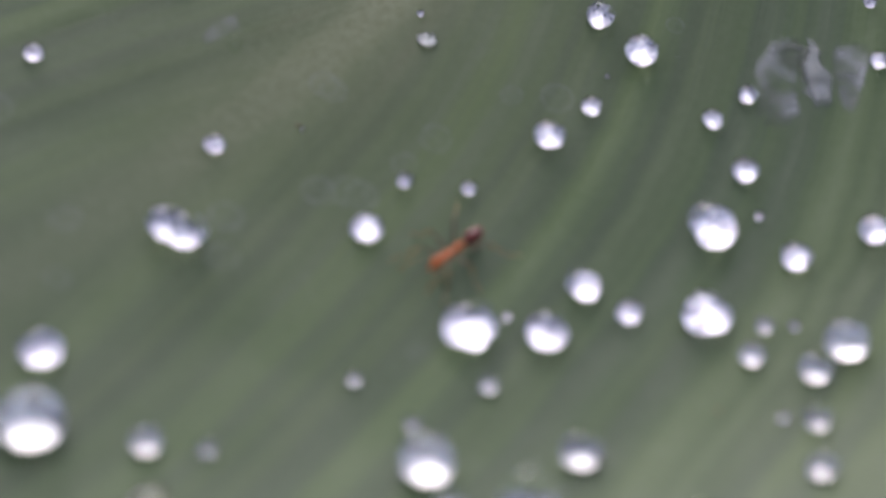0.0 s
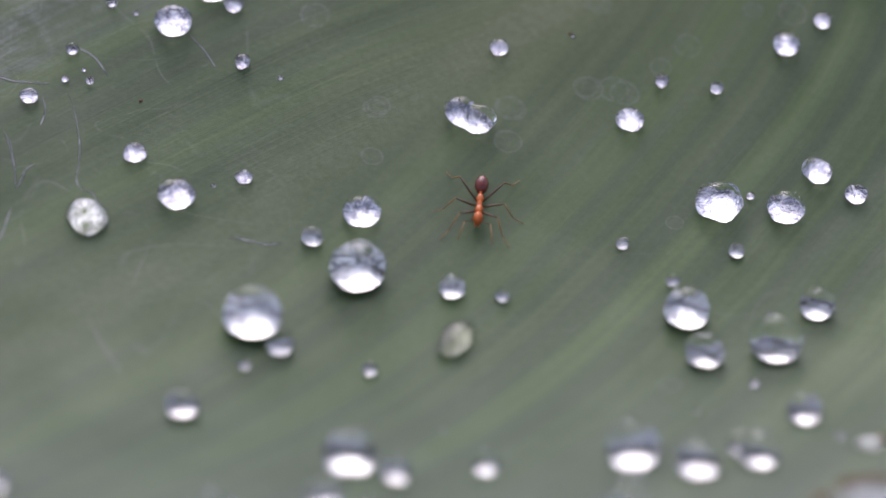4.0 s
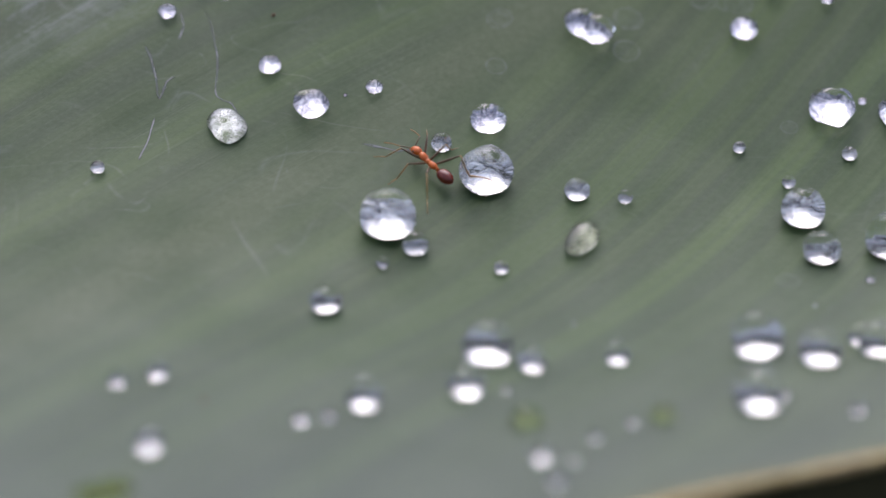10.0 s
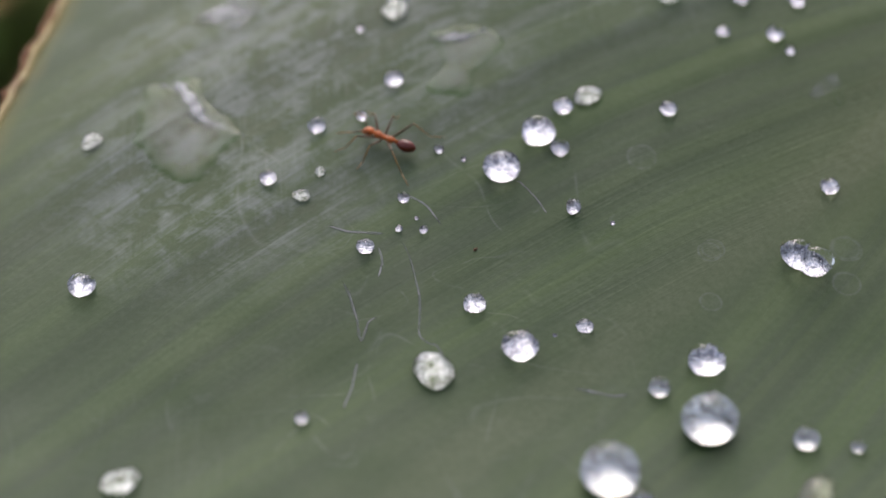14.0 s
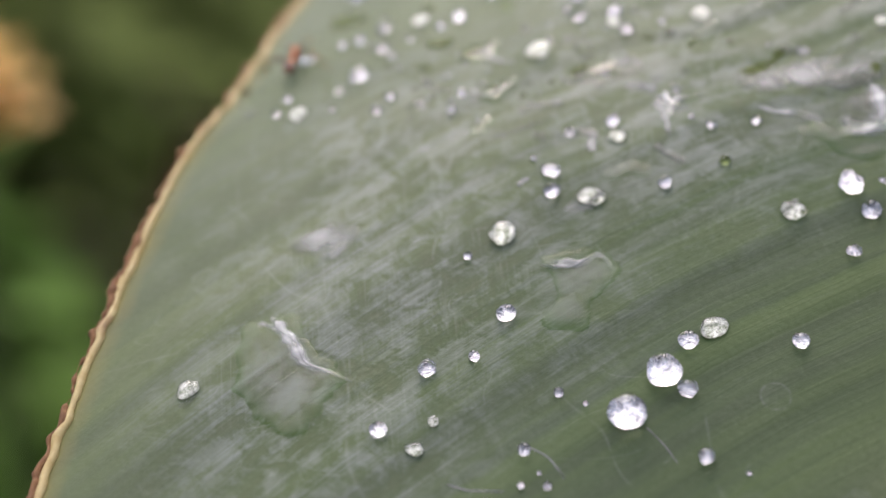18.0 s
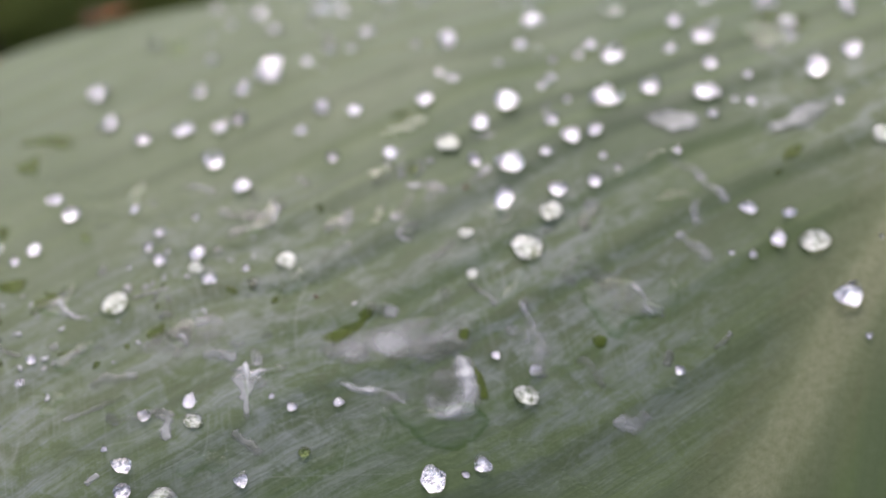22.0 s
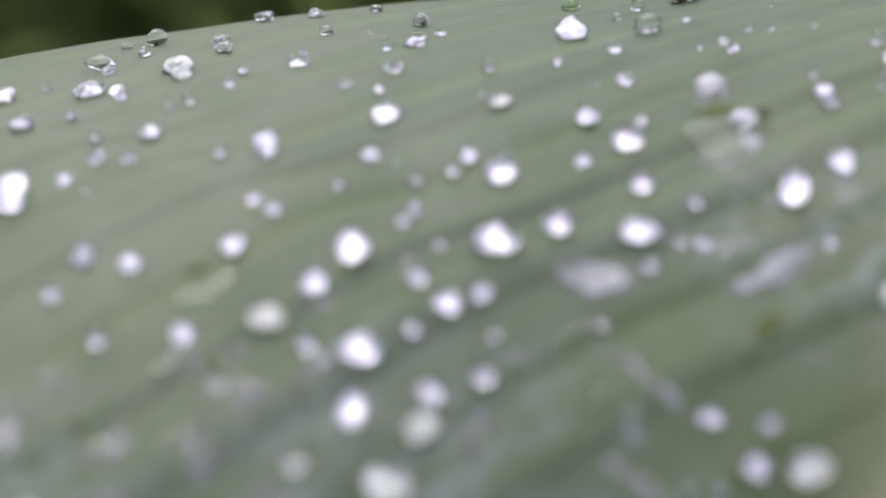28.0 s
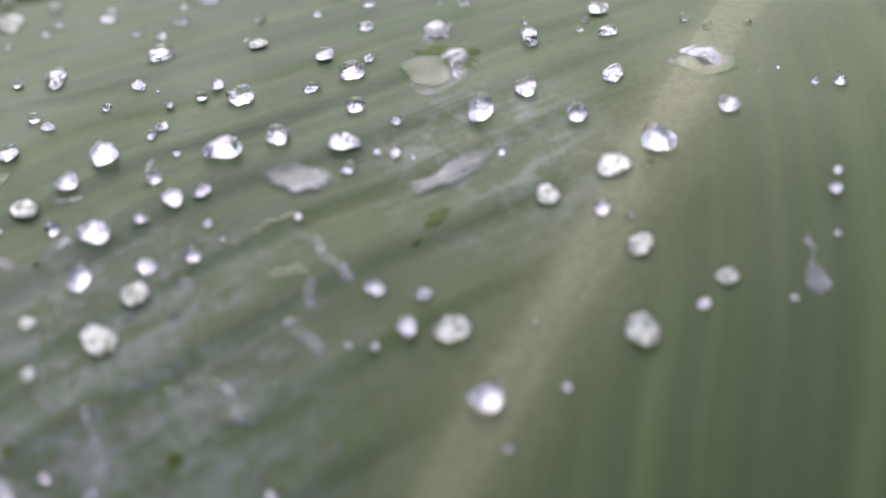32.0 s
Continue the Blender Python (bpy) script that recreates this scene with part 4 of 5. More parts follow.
bead(0.539, 1.629, 0.0117)
bead(0.778, 1.536, 0.0087)
bead(0.813, 1.517, 0.0058)
bead(0.908, 1.502, 0.0101)
bead(1.057, 1.440, 0.0115)
bead(1.019, 1.381, 0.0085)
bead(1.187, 1.675, 0.0117)
bead(0.706, 1.284, 0.0068)
bead(0.731, 1.276, 0.0108)
bead(0.894, 1.273, 0.0068)
bead(0.911, 1.196, 0.0108)
bead(0.840, 1.144, 0.0093)
bead(0.605, 1.137, 0.0118)
bead(1.068, 1.259, 0.0125)
bead(0.680, 1.456, 0.0098)
bead(0.259, 1.779, 0.0057)
bead(0.426, 1.954, 0.0122)
bead(0.553, 1.723, 0.0057)
bead(0.988, 1.748, 0.0104)
bead(0.174, 2.119, 0.0092)
bead(0.178, 2.005, 0.0103)
bead(0.280, 1.844, 0.0111)
bead(0.358, 1.917, 0.0114)
bead(0.444, 1.982, 0.0102)
bead(0.601, 1.982, 0.0110)
bead(0.666, 2.006, 0.0119)
bead(0.854, 1.963, 0.0111)
bead(0.904, 1.845, 0.0072)
bead(0.968, 1.874, 0.0073)
bead(0.991, 1.866, 0.0073)
bead(1.056, 1.732, 0.0084)
bead(1.044, 1.711, 0.0084)
bead(1.035, 1.857, 0.0102)
bead(0.756, 1.861, 0.0114)
bead(0.779, 1.806, 0.0056)
bead(0.665, 1.813, 0.0069)
bead(0.597, 2.045, 0.0079)
bead(0.920, 1.930, 0.0102)
bead(1.024, 1.945, 0.0078)
bead(1.233, 1.670, 0.0095)
bead(1.268, 1.531, 0.0085)
bead(1.249, 1.392, 0.0116)
bead(1.224, 1.313, 0.0079)
bead(1.215, 1.570, 0.0037)
bead(1.237, 1.569, 0.0049)
bead(1.158, 1.247, 0.0077)
tagged(part("fine_droplets", FINE, water), "fine scattered water droplets on the leaf", "water drops", kind="stuff")


def pool(outline, kind="puddle", tall=0.00012):
    """Water spread in an uneven patch on the blade: a low swelling with a rounded, ragged edge."""
    ring = spline(outline, 12, True)
    cx, cy = sum(p.x for p in ring) / len(ring), sum(p.y for p in ring) / len(ring)
    if kind == "puddle":
        tall = min(0.00016, 0.08 * U * math.sqrt(sum((p.x - cx) ** 2 + (p.y - cy) ** 2 for p in ring) / len(ring)))
    elif kind in ("pale_shine", "gleam"):
        tall = min(0.00036, 0.11 * U * math.sqrt(sum((p.x - cx) ** 2 + (p.y - cy) ** 2 for p in ring) / len(ring)))
    bm = bmesh.new()
    core = bm.verts.layers.float.new("core")
    steps = ((0.15, 0.99), (0.3, 0.97), (0.45, 0.94), (0.6, 0.9), (0.72, 0.85), (0.82, 0.77), (0.9, 0.63), (0.96, 0.42), (1.0, 0.1), (0.995, None))
    rows = []
    rag = {"pale_shine": 1.5, "gleam": 1.8, "wet": 2.2, "puddle": 1.1}.get(kind, 1.0)
    for f, h in steps:
        row = []
        for p in ring:
            k = f * (1 + rag * (0.16 * noise.noise(Vector((p.x * 45, p.y * 45, 3.0))) + 0.09 * noise.noise(Vector((p.x * 160, p.y * 160, 7.0)))))
            x, y = cx + (p.x - cx) * k, cy + (p.y - cy) * k
            wave = 1 + (0.45 if kind == "puddle" else 0.6) * noise.noise(Vector((x * 34, y * 34, 11.0))) + 0.22 * noise.noise(Vector((x * 80, y * 80, 5.0)))
            v = bm.verts.new(surface(x, y, pleat(x, y)[0] + (tall * h * wave if h is not None else -0.0001)))
            v[core] = min(1.0, (1 - f) / 0.5)
            row.append(v)
        rows.append(row)
    top = bm.verts.new(sum((v.co for v in rows[0]), Vector()) / len(ring))
    under = bm.verts.new(surface(cx, cy, -0.0003))
    top[core] = 1.0
    n = len(ring)
    for k in range(n):
        bm.faces.new((top, rows[0][k], rows[0][(k + 1) % n]))
        bm.faces.new((under, rows[-1][(k + 1) % n], rows[-1][k]))
        for a, b in zip(rows, rows[1:]):
            bm.faces.new((a[k], b[k], b[(k + 1) % n], a[(k + 1) % n]))
    bmesh.ops.recalc_face_normals(bm, faces=bm.faces)
    return water_kind(bm, kind)


def water_kind(bm, kind):
    if kind == "puddle":
        return tagged(part("water_puddle", bm, puddle_water), "ragged shallow puddle of water shining on the leaf", "puddle", "puddles on the leaf")
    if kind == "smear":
        return tagged(part("water_smear", bm, smear_sheen_water), "faint grey smear of water on the leaf, sky sheen painted in", "water smear", "smears of water on the leaf")
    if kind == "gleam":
        return tagged(part("water_streak", bm, painted_glint_water), "thin streak of water on the leaf with white sky glint painted in", "water streak", "streaks of water on the leaf")
    if kind == "pale_shine":
        return tagged(part("water_puddle", bm, pale_shine_water), "grey-white blot of water on the leaf, sky shine painted in", "puddle", "puddles on the leaf")
    if kind == "scratch":
        return tagged(part("scratch", bm, scratch_mat), "hair-thin pale scratch in the wax of the leaf", "scratch", "scratches on the leaf")
    if kind == "stain":
        return tagged(part("brown_stain", bm, brown_stain), "dried brown stain on the leaf by its margin", "stain", "brown stains on the leaf")
    return tagged(part("wet_patch", bm, wet_green), "dark green wet patch on the leaf", "wet patch", "wet patches on the leaf")


def streak(path, wide, kind="gleam", tall=0.00009):
    """A ragged ridge of water along a path on the blade, thin at both ends; wide is its width in U."""
    line = spline([Vector(p) for p in path], 14)
    bm = bmesh.new()
    core = bm.verts.layers.float.new("core")
    wide *= 1.1 if kind == "gleam" else 1.5
    tall = 0.00020 if kind == "gleam" else tall
    rows = []
    for i, p in enumerate(line):
        d = (line[min(i + 1, len(line) - 1)] - line[max(i - 1, 0)]).normalized()
        side = Vector((-d.y, d.x))
        k = i / (len(line) - 1)
        torn = 0.8 if kind == "gleam" else 1.0
        rag = [1 + torn * 0.9 * noise.noise(Vector((p.x * 42, p.y * 42, q))) + torn * 0.45 * noise.noise(Vector((p.x * 130, p.y * 130, q))) for q in (2.0, 8.0)]
        body = min(1.0, 0.15 + 2.2 * math.sin(math.pi * k) ** 0.8) if k < 1 else 0.1
        if kind == "gleam":
            body = max(0.06, min(1.0, 0.2 + 4 * k) * (1 - k) ** 0.6 * (1 + 0.5 * noise.noise(Vector((p.x * 60, p.y * 60, 6.0)))))
        row = []
        for q in (-1, -0.8, -0.45, 0, 0.45, 0.8, 1):
            r = max(0.08, rag[0 if q < 0 else 1]) * body * wide * 0.5
            x, y = p + side * q * r
            h = tall * body * (1 - q * q) ** 0.7 * (1 + 0.7 * noise.noise(Vector((x * 90, y * 90, 4.0)))) - (0.00004 if abs(q) == 1 else 0)
            v = bm.verts.new(surface(x, y, pleat(x, y)[0] + h))
            v[core] = (1 - abs(q)) * min(1.0, body)
            row.append(v)
        rows.append(row)
    for a, b in zip(rows, rows[1:]):
        for k in range(6):
            bm.faces.new((a[k], b[k], b[k + 1], a[k + 1]))
        bm.faces.new((a[0], a[6], b[6], b[0]))
    bm.faces.new(rows[0])
    bm.faces.new(rows[-1][::-1])
    bmesh.ops.recalc_face_normals(bm, faces=bm.faces)
    return water_kind(bm, kind)


pool([(-0.437, 0.944), (-0.376, 0.945), (-0.365, 0.904), (-0.326, 0.854), (-0.347, 0.812), (-0.388, 0.769), (-0.43, 0.812), (-0.449, 0.868)])
pool([(-0.082, 0.987), (-0.018, 0.989), (0.002, 0.956), (-0.035, 0.919), (-0.045, 0.885), (-0.096, 0.892), (-0.072, 0.936)])
pool([(0.515, 1.275), (0.571, 1.273), (0.585, 1.242), (0.608, 1.22), (0.565, 1.214), (0.54, 1.195), (0.519, 1.23)])
pool([(0.315, 1.591), (0.346, 1.608), (0.382, 1.619), (0.371, 1.594), (0.339, 1.577)])
pool([(0.008, 1.308), (0.045, 1.315), (0.033, 1.274), (0.017, 1.283)])
pool([(-0.13, 1.285), (-0.093, 1.31), (-0.082, 1.303), (-0.115, 1.27)])
pool([(-0.152, 1.386), (-0.115, 1.397), (-0.098, 1.412), (-0.116, 1.36)])
pool([(0.12, 1.453), (0.149, 1.475), (0.16, 1.505), (0.162, 1.466), (0.136, 1.441)])
pool([(0.094, 1.242), (0.1, 1.216), (0.141, 1.226), (0.103, 1.204), (0.093, 1.178)])
pool([(1.010, 0.803), (1.019, 0.790), (1.017, 0.765), (1.025, 0.736), (1.017, 0.712), (0.997, 0.708), (0.992, 0.733), (0.995, 0.764), (1.008, 0.784)], "pale_shine")
pool([(0.945, 0.769), (0.974, 0.798), (1.005, 0.797), (0.987, 0.741), (0.974, 0.697), (0.933, 0.698)], "smear", 0.00006)
pool([(1.037, 0.786), (1.079, 0.779), (1.057, 0.732), (1.038, 0.699), (1.022, 0.719)], "smear", 0.00006)
pool([(0.361, 0.854), (0.384, 0.878), (0.405, 0.884), (0.409, 0.865), (0.384, 0.852), (0.368, 0.842)], "smear", 0.00006)
pool([(0.393, 0.851), (0.403, 0.858), (0.405, 0.840), (0.396, 0.837)], "puddle")
# clear water by the margin, its sky glare painted as pale colour
pool([(0.526, -0.122), (0.559, -0.068), (0.592, -0.048), (0.629, -0.058), (0.656, -0.093), (0.650, -0.140), (0.608, -0.158), (0.566, -0.164), (0.532, -0.166)], "pale_shine")
streak([(0.596, -0.112), (0.622, -0.120), (0.646, -0.112)], 0.05, "gleam")
pool([(0.548, -0.128), (0.575, -0.082), (0.612, -0.072), (0.642, -0.10), (0.628, -0.142), (0.572, -0.150)], "gleam")
streak([(0.512, -0.158), (0.530, -0.118), (0.548, -0.082), (0.566, -0.060)], 0.020, "stain")
streak([(0.574, -0.052), (0.600, -0.042), (0.632, -0.050), (0.652, -0.074)], 0.018, "stain")
streak([(0.648, -0.100), (0.668, -0.106), (0.692, -0.098)], 0.014, "stain")
pool([(1.128, 1.609), (1.166, 1.639), (1.191, 1.619), (1.195, 1.584), (1.157, 1.573)])
pool([(1.193, 1.333), (1.199, 1.314), (1.2, 1.294), (1.19, 1.297)])
pool([(0.326, 1.627), (0.359, 1.631), (0.35, 1.616)], "wet", 0.00006)
pool([(-0.326, 1.599), (-0.293, 1.596), (-0.27, 1.553), (-0.319, 1.546)], "wet", 0.00006)
pool([(-0.243, 1.936), (-0.21, 1.933), (-0.204, 1.847), (-0.235, 1.874)], "wet", 0.00006)
pool([(-0.168, 1.765), (-0.092, 1.743), (-0.095, 1.702), (-0.161, 1.74)], "wet", 0.00006)
pool([(-0.156, 1.691), (-0.14, 1.703), (-0.143, 1.648)], "wet", 0.00006)
pool([(-0.195, 1.443), (-0.157, 1.437), (-0.165, 1.413), (-0.189, 1.423)], "wet", 0.00006)
pool([(-0.241, -0.175), (-0.198, -0.157), (-0.184, -0.188), (-0.225, -0.21)], "wet", 0.00006)
# the large splash: a rounded pool, a ridge and thin arm with painted white glint, and bared green spots
pool([(0.264, 1.155), (0.291, 1.138), (0.343, 1.140), (0.360, 1.133), (0.369, 1.110), (0.356, 1.094), (0.327, 1.085), (0.302, 1.091), (0.281, 1.106), (0.265, 1.127)])
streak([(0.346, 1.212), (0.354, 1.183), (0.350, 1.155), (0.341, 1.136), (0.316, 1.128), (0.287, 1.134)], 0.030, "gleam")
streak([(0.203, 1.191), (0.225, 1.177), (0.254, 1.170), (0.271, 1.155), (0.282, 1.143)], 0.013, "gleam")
pool([(0.360, 1.199), (0.372, 1.176), (0.373, 1.139), (0.362, 1.141), (0.359, 1.166)], "wet", 0.00006)
pool([(0.352, 1.240), (0.372, 1.237), (0.360, 1.215), (0.349, 1.223)], "wet", 0.00006)
pool([(0.182, 1.260), (0.212, 1.269), (0.249, 1.280), (0.265, 1.289), (0.254, 1.271), (0.214, 1.246), (0.190, 1.245)], "wet", 0.00006)
# smaller splashes with thin arms, their white sky glint put into the colour
streak([(-0.115, 1.371), (-0.117, 1.387), (-0.104, 1.400), (-0.094, 1.408)], 0.010, "gleam")
streak([(-0.117, 1.379), (-0.108, 1.362), (-0.096, 1.350), (-0.081, 1.357)], 0.009, "gleam")
streak([(-0.113, 1.384), (-0.131, 1.383), (-0.161, 1.375)], 0.007, "gleam")
pool([(-0.149, 1.387), (-0.123, 1.394), (-0.103, 1.418), (-0.116, 1.392), (-0.129, 1.375)], "wet", 0.00006)
streak([(0.017, 1.297), (0.028, 1.290), (0.031, 1.278), (0.035, 1.268)], 0.013, "gleam")
pool([(-0.020, 1.305), (0.006, 1.319), (0.007, 1.299), (-0.014, 1.296)], "wet", 0.00006)
streak([(0.097, 1.243), (0.097, 1.225), (0.096, 1.208), (0.093, 1.187)], 0.014, "gleam")
streak([(0.095, 1.214), (0.113, 1.223), (0.130, 1.222), (0.151, 1.225)], 0.008, "gleam")
pool([(0.076, 1.224), (0.097, 1.230), (0.112, 1.218), (0.097, 1.190), (0.093, 1.162), (0.086, 1.163), (0.088, 1.196)], "smear", 0.00006)
streak([(0.158, 1.502), (0.163, 1.476), (0.152, 1.449), (0.133, 1.446), (0.108, 1.449)], 0.009, "gleam")
streak([(0.436, 1.268), (0.441, 1.246), (0.446, 1.228), (0.438, 1.204)], 0.010, "gleam")
streak([(0.160, 1.505), (0.160, 1.483), (0.170, 1.472)], 0.008, "gleam")
streak([(0.057, 1.552), (0.075, 1.540), (0.089, 1.527)], 0.008, "gleam")
streak([(0.304, 1.393), (0.317, 1.385), (0.333, 1.382)], 0.007, "gleam")
pool([(0.325, 1.483), (0.339, 1.485), (0.352, 1.475), (0.342, 1.466), (0.334, 1.470)], "pale_shine")
pool([(0.518, 1.310), (0.567, 1.279), (0.603, 1.221), (0.583, 1.220), (0.554, 1.249), (0.526, 1.279)], "smear", 0.00006)
streak([(0.572, 1.269), (0.585, 1.247), (0.585, 1.227), (0.606, 1.218)], 0.012, "gleam")
pool([(0.512, 1.203), (0.528, 1.196), (0.521, 1.185), (0.509, 1.192)], "wet", 0.00006)
# two blots with sky shine painted grey-white, and the bared green beside one
pool([(0.646, 1.533), (0.669, 1.543), (0.698, 1.541), (0.719, 1.521), (0.725, 1.504), (0.705, 1.487), (0.679, 1.489), (0.661, 1.505), (0.648, 1.520)], "pale_shine")
pool([(0.790, 1.480), (0.821, 1.484), (0.851, 1.505), (0.884, 1.516), (0.896, 1.507), (0.886, 1.483), (0.857, 1.469), (0.830, 1.462), (0.804, 1.462)], "pale_shine")
pool([(0.811, 1.433), (0.838, 1.439), (0.836, 1.422), (0.816, 1.410), (0.805, 1.414)], "wet", 0.00006)
pool([(0.789, 1.396), (0.804, 1.402), (0.795, 1.391)], "wet", 0.00006)
# the splash near the base of the midrib
pool([(0.868, 1.772), (0.879, 1.780), (0.896, 1.782), (0.910, 1.779), (0.899, 1.762), (0.894, 1.738), (0.881, 1.752), (0.864, 1.744)], "gleam")
pool([(0.843, 1.722), (0.865, 1.730), (0.895, 1.728), (0.909, 1.712), (0.923, 1.702), (0.919, 1.675), (0.902, 1.665), (0.901, 1.690), (0.879, 1.704), (0.855, 1.708)], "wet", 0.00006)
pool([(0.831, 1.701), (0.861, 1.709), (0.881, 1.691), (0.885, 1.661), (0.865, 1.634), (0.845, 1.647), (0.830, 1.674)])
streak([(0.876, 1.697), (0.899, 1.702), (0.900, 1.693), (0.887, 1.682), (0.886, 1.655), (0.876, 1.630)], 0.026, "gleam")
streak([(1.166, 1.621), (1.172, 1.604), (1.158, 1.592)], 0.020, "gleam")
pool([(1.142, 1.628), (1.158, 1.640), (1.178, 1.630), (1.186, 1.604), (1.172, 1.588), (1.160, 1.606)], "gleam")
pool([(1.185, 1.291), (1.194, 1.282), (1.202, 1.251), (1.182, 1.245), (1.170, 1.261)], "pale_shine")
streak([(1.190, 1.318), (1.192, 1.300), (1.186, 1.284)], 0.012, "gleam")
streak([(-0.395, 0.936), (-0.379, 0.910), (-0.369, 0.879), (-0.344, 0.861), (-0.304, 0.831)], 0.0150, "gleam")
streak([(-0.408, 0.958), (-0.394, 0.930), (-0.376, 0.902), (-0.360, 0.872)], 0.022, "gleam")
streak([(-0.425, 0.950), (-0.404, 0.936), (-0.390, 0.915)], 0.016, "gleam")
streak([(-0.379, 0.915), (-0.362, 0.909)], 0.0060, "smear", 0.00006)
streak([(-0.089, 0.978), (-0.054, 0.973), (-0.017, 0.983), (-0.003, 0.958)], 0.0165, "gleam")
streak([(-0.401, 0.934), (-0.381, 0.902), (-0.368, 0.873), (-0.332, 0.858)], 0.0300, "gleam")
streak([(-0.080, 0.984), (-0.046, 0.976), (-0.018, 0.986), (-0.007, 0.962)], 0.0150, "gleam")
streak([(0.090, 1.236), (0.098, 1.218), (0.146, 1.225)], 0.0135, "smear", 0.00006)
streak([(0.098, 1.218), (0.087, 1.187)], 0.0120, "smear", 0.00006)
streak([(0.221, 1.196), (0.245, 1.171), (0.282, 1.156)], 0.0105, "smear", 0.00006)
streak([(0.185, 1.240), (0.242, 1.235), (0.313, 1.228), (0.346, 1.212)], 0.02, "smear", 0.00006)
streak([(-0.052, 1.059), (-0.023, 1.064), (-0.002, 1.081)], 0.0120, "smear", 0.00006)
streak([(-0.125, 1.198), (-0.080, 1.210), (-0.047, 1.219)], 0.008, "smear", 0.00006)
streak([(0.008, 1.296), (0.028, 1.310), (0.032, 1.278)], 0.0120, "smear", 0.00006)
streak([(0.205, 1.017), (0.226, 1.037)], 0.0090, "smear", 0.00006)
streak([(-0.134, 1.284), (-0.095, 1.305)], 0.01, "smear", 0.00006)
streak([(-0.231, 1.289), (-0.207, 1.308)], 0.009, "smear", 0.00006)
streak([(-0.103, 1.107), (-0.088, 1.120)], 0.0075, "smear", 0.00006)
streak([(-0.514, 0.840), (-0.495, 0.863)], 0.01, "smear", 0.00006)
streak([(0.155, 1.509), (0.161, 1.481), (0.151, 1.451), (0.123, 1.451), (0.095, 1.437)], 0.0120, "smear", 0.00006)
streak([(0.007, 1.299), (0.037, 1.312), (0.078, 1.304)], 0.0135, "smear", 0.00006)
streak([(0.026, 1.309), (0.032, 1.276)], 0.0120, "smear", 0.00006)
streak([(0.314, 1.386), (0.310, 1.402), (0.338, 1.412)], 0.0090, "smear", 0.00006)
streak([(-0.132, 1.375), (-0.112, 1.396), (-0.093, 1.402)], 0.0105, "smear", 0.00006)
streak([(-0.125, 1.370), (-0.095, 1.353)], 0.0090, "smear", 0.00006)
streak([(0.034, 1.545), (0.069, 1.551), (0.087, 1.525)], 0.0105, "smear", 0.00006)
streak([(-0.033, 1.366), (0.018, 1.373)], 0.005, "smear", 0.00006)
streak([(-0.128, 1.280), (-0.087, 1.304)], 0.007, "smear", 0.00006)
streak([(-0.213, 1.300), (-0.197, 1.277)], 0.006, "smear", 0.00006)
streak([(0.439, 1.267), (0.440, 1.229), (0.431, 1.205)], 0.006, "smear", 0.00006)
streak([(-0.167, 1.308), (-0.193, 1.325), (-0.205, 1.358)], 0.006, "smear", 0.00006)
streak([(0.546, 1.243), (0.570, 1.227), (0.607, 1.224)], 0.0135, "smear", 0.00006)
streak([(0.539, 1.275), (0.563, 1.259), (0.579, 1.236)], 0.014, "smear", 0.00006)
streak([(0.161, 1.504), (0.166, 1.477), (0.120, 1.465)], 0.0105, "smear", 0.00006)
streak([(0.441, 1.270), (0.445, 1.250), (0.444, 1.227)], 0.007, "smear", 0.00006)
streak([(0.333, 1.403), (0.317, 1.388)], 0.005, "smear", 0.00006)
streak([(0.057, 1.552), (0.085, 1.532)], 0.0090, "smear", 0.00006)
streak([(0.487, 1.175), (0.504, 1.161), (0.512, 1.132)], 0.01, "smear", 0.00006)
streak([(0.094, 1.229), (0.118, 1.202)], 0.012, "smear", 0.00006)
streak([(0.250, 1.163), (0.282, 1.164)], 0.008, "smear", 0.00006)
streak([(0.864, 1.734), (0.881, 1.752)], 0.014, "smear", 0.00006)
streak([(0.877, 1.695), (0.898, 1.697), (0.886, 1.661), (0.872, 1.636), (0.848, 1.634), (0.839, 1.666)], 0.017, "smear", 0.00006)
streak([(0.850, 1.715), (0.875, 1.709)], 0.01, "wet")
streak([(1.139, 1.626), (1.157, 1.636), (1.172, 1.642)], 0.0195, "gleam")
streak([(1.123, 1.616), (1.142, 1.605)], 0.02, "smear", 0.00006)
streak([(1.013, 0.786), (1.001, 0.758), (0.999, 0.721)], 0.02, "smear", 0.00006)
pool([(0.201, 1.247), (0.256, 1.247), (0.309, 1.265), (0.372, 1.264), (0.374, 1.213), (0.328, 1.195), (0.276, 1.211), (0.221, 1.210)], "smear", 0.00007)
pool([(0.296, 1.169), (0.353, 1.203), (0.374, 1.170), (0.353, 1.117), (0.303, 1.125)], "smear", 0.00007)
pool([(-0.037, 1.280), (-0.013, 1.303), (0.037, 1.312), (0.084, 1.298), (0.052, 1.272), (0.010, 1.270)], "smear", 0.00007)
pool([(-0.386, 1.070), (-0.332, 1.099), (-0.294, 1.075), (-0.329, 1.035)], "smear", 0.00007)
pool([(0.179, 1.247), (0.255, 1.266), (0.341, 1.261), (0.347, 1.217), (0.281, 1.207), (0.217, 1.213)], "smear", 0.00007)
streak([(-0.195, 1.438), (-0.178, 1.424)], 0.012, "wet", 0.00005)
streak([(-0.152, 1.388), (-0.134, 1.389), (-0.116, 1.392)], 0.01, "wet", 0.00005)
streak([(-0.212, 1.376), (-0.193, 1.378)], 0.009, "wet", 0.00005)
streak([(-0.221, 1.332), (-0.207, 1.332)], 0.009, "wet", 0.00005)
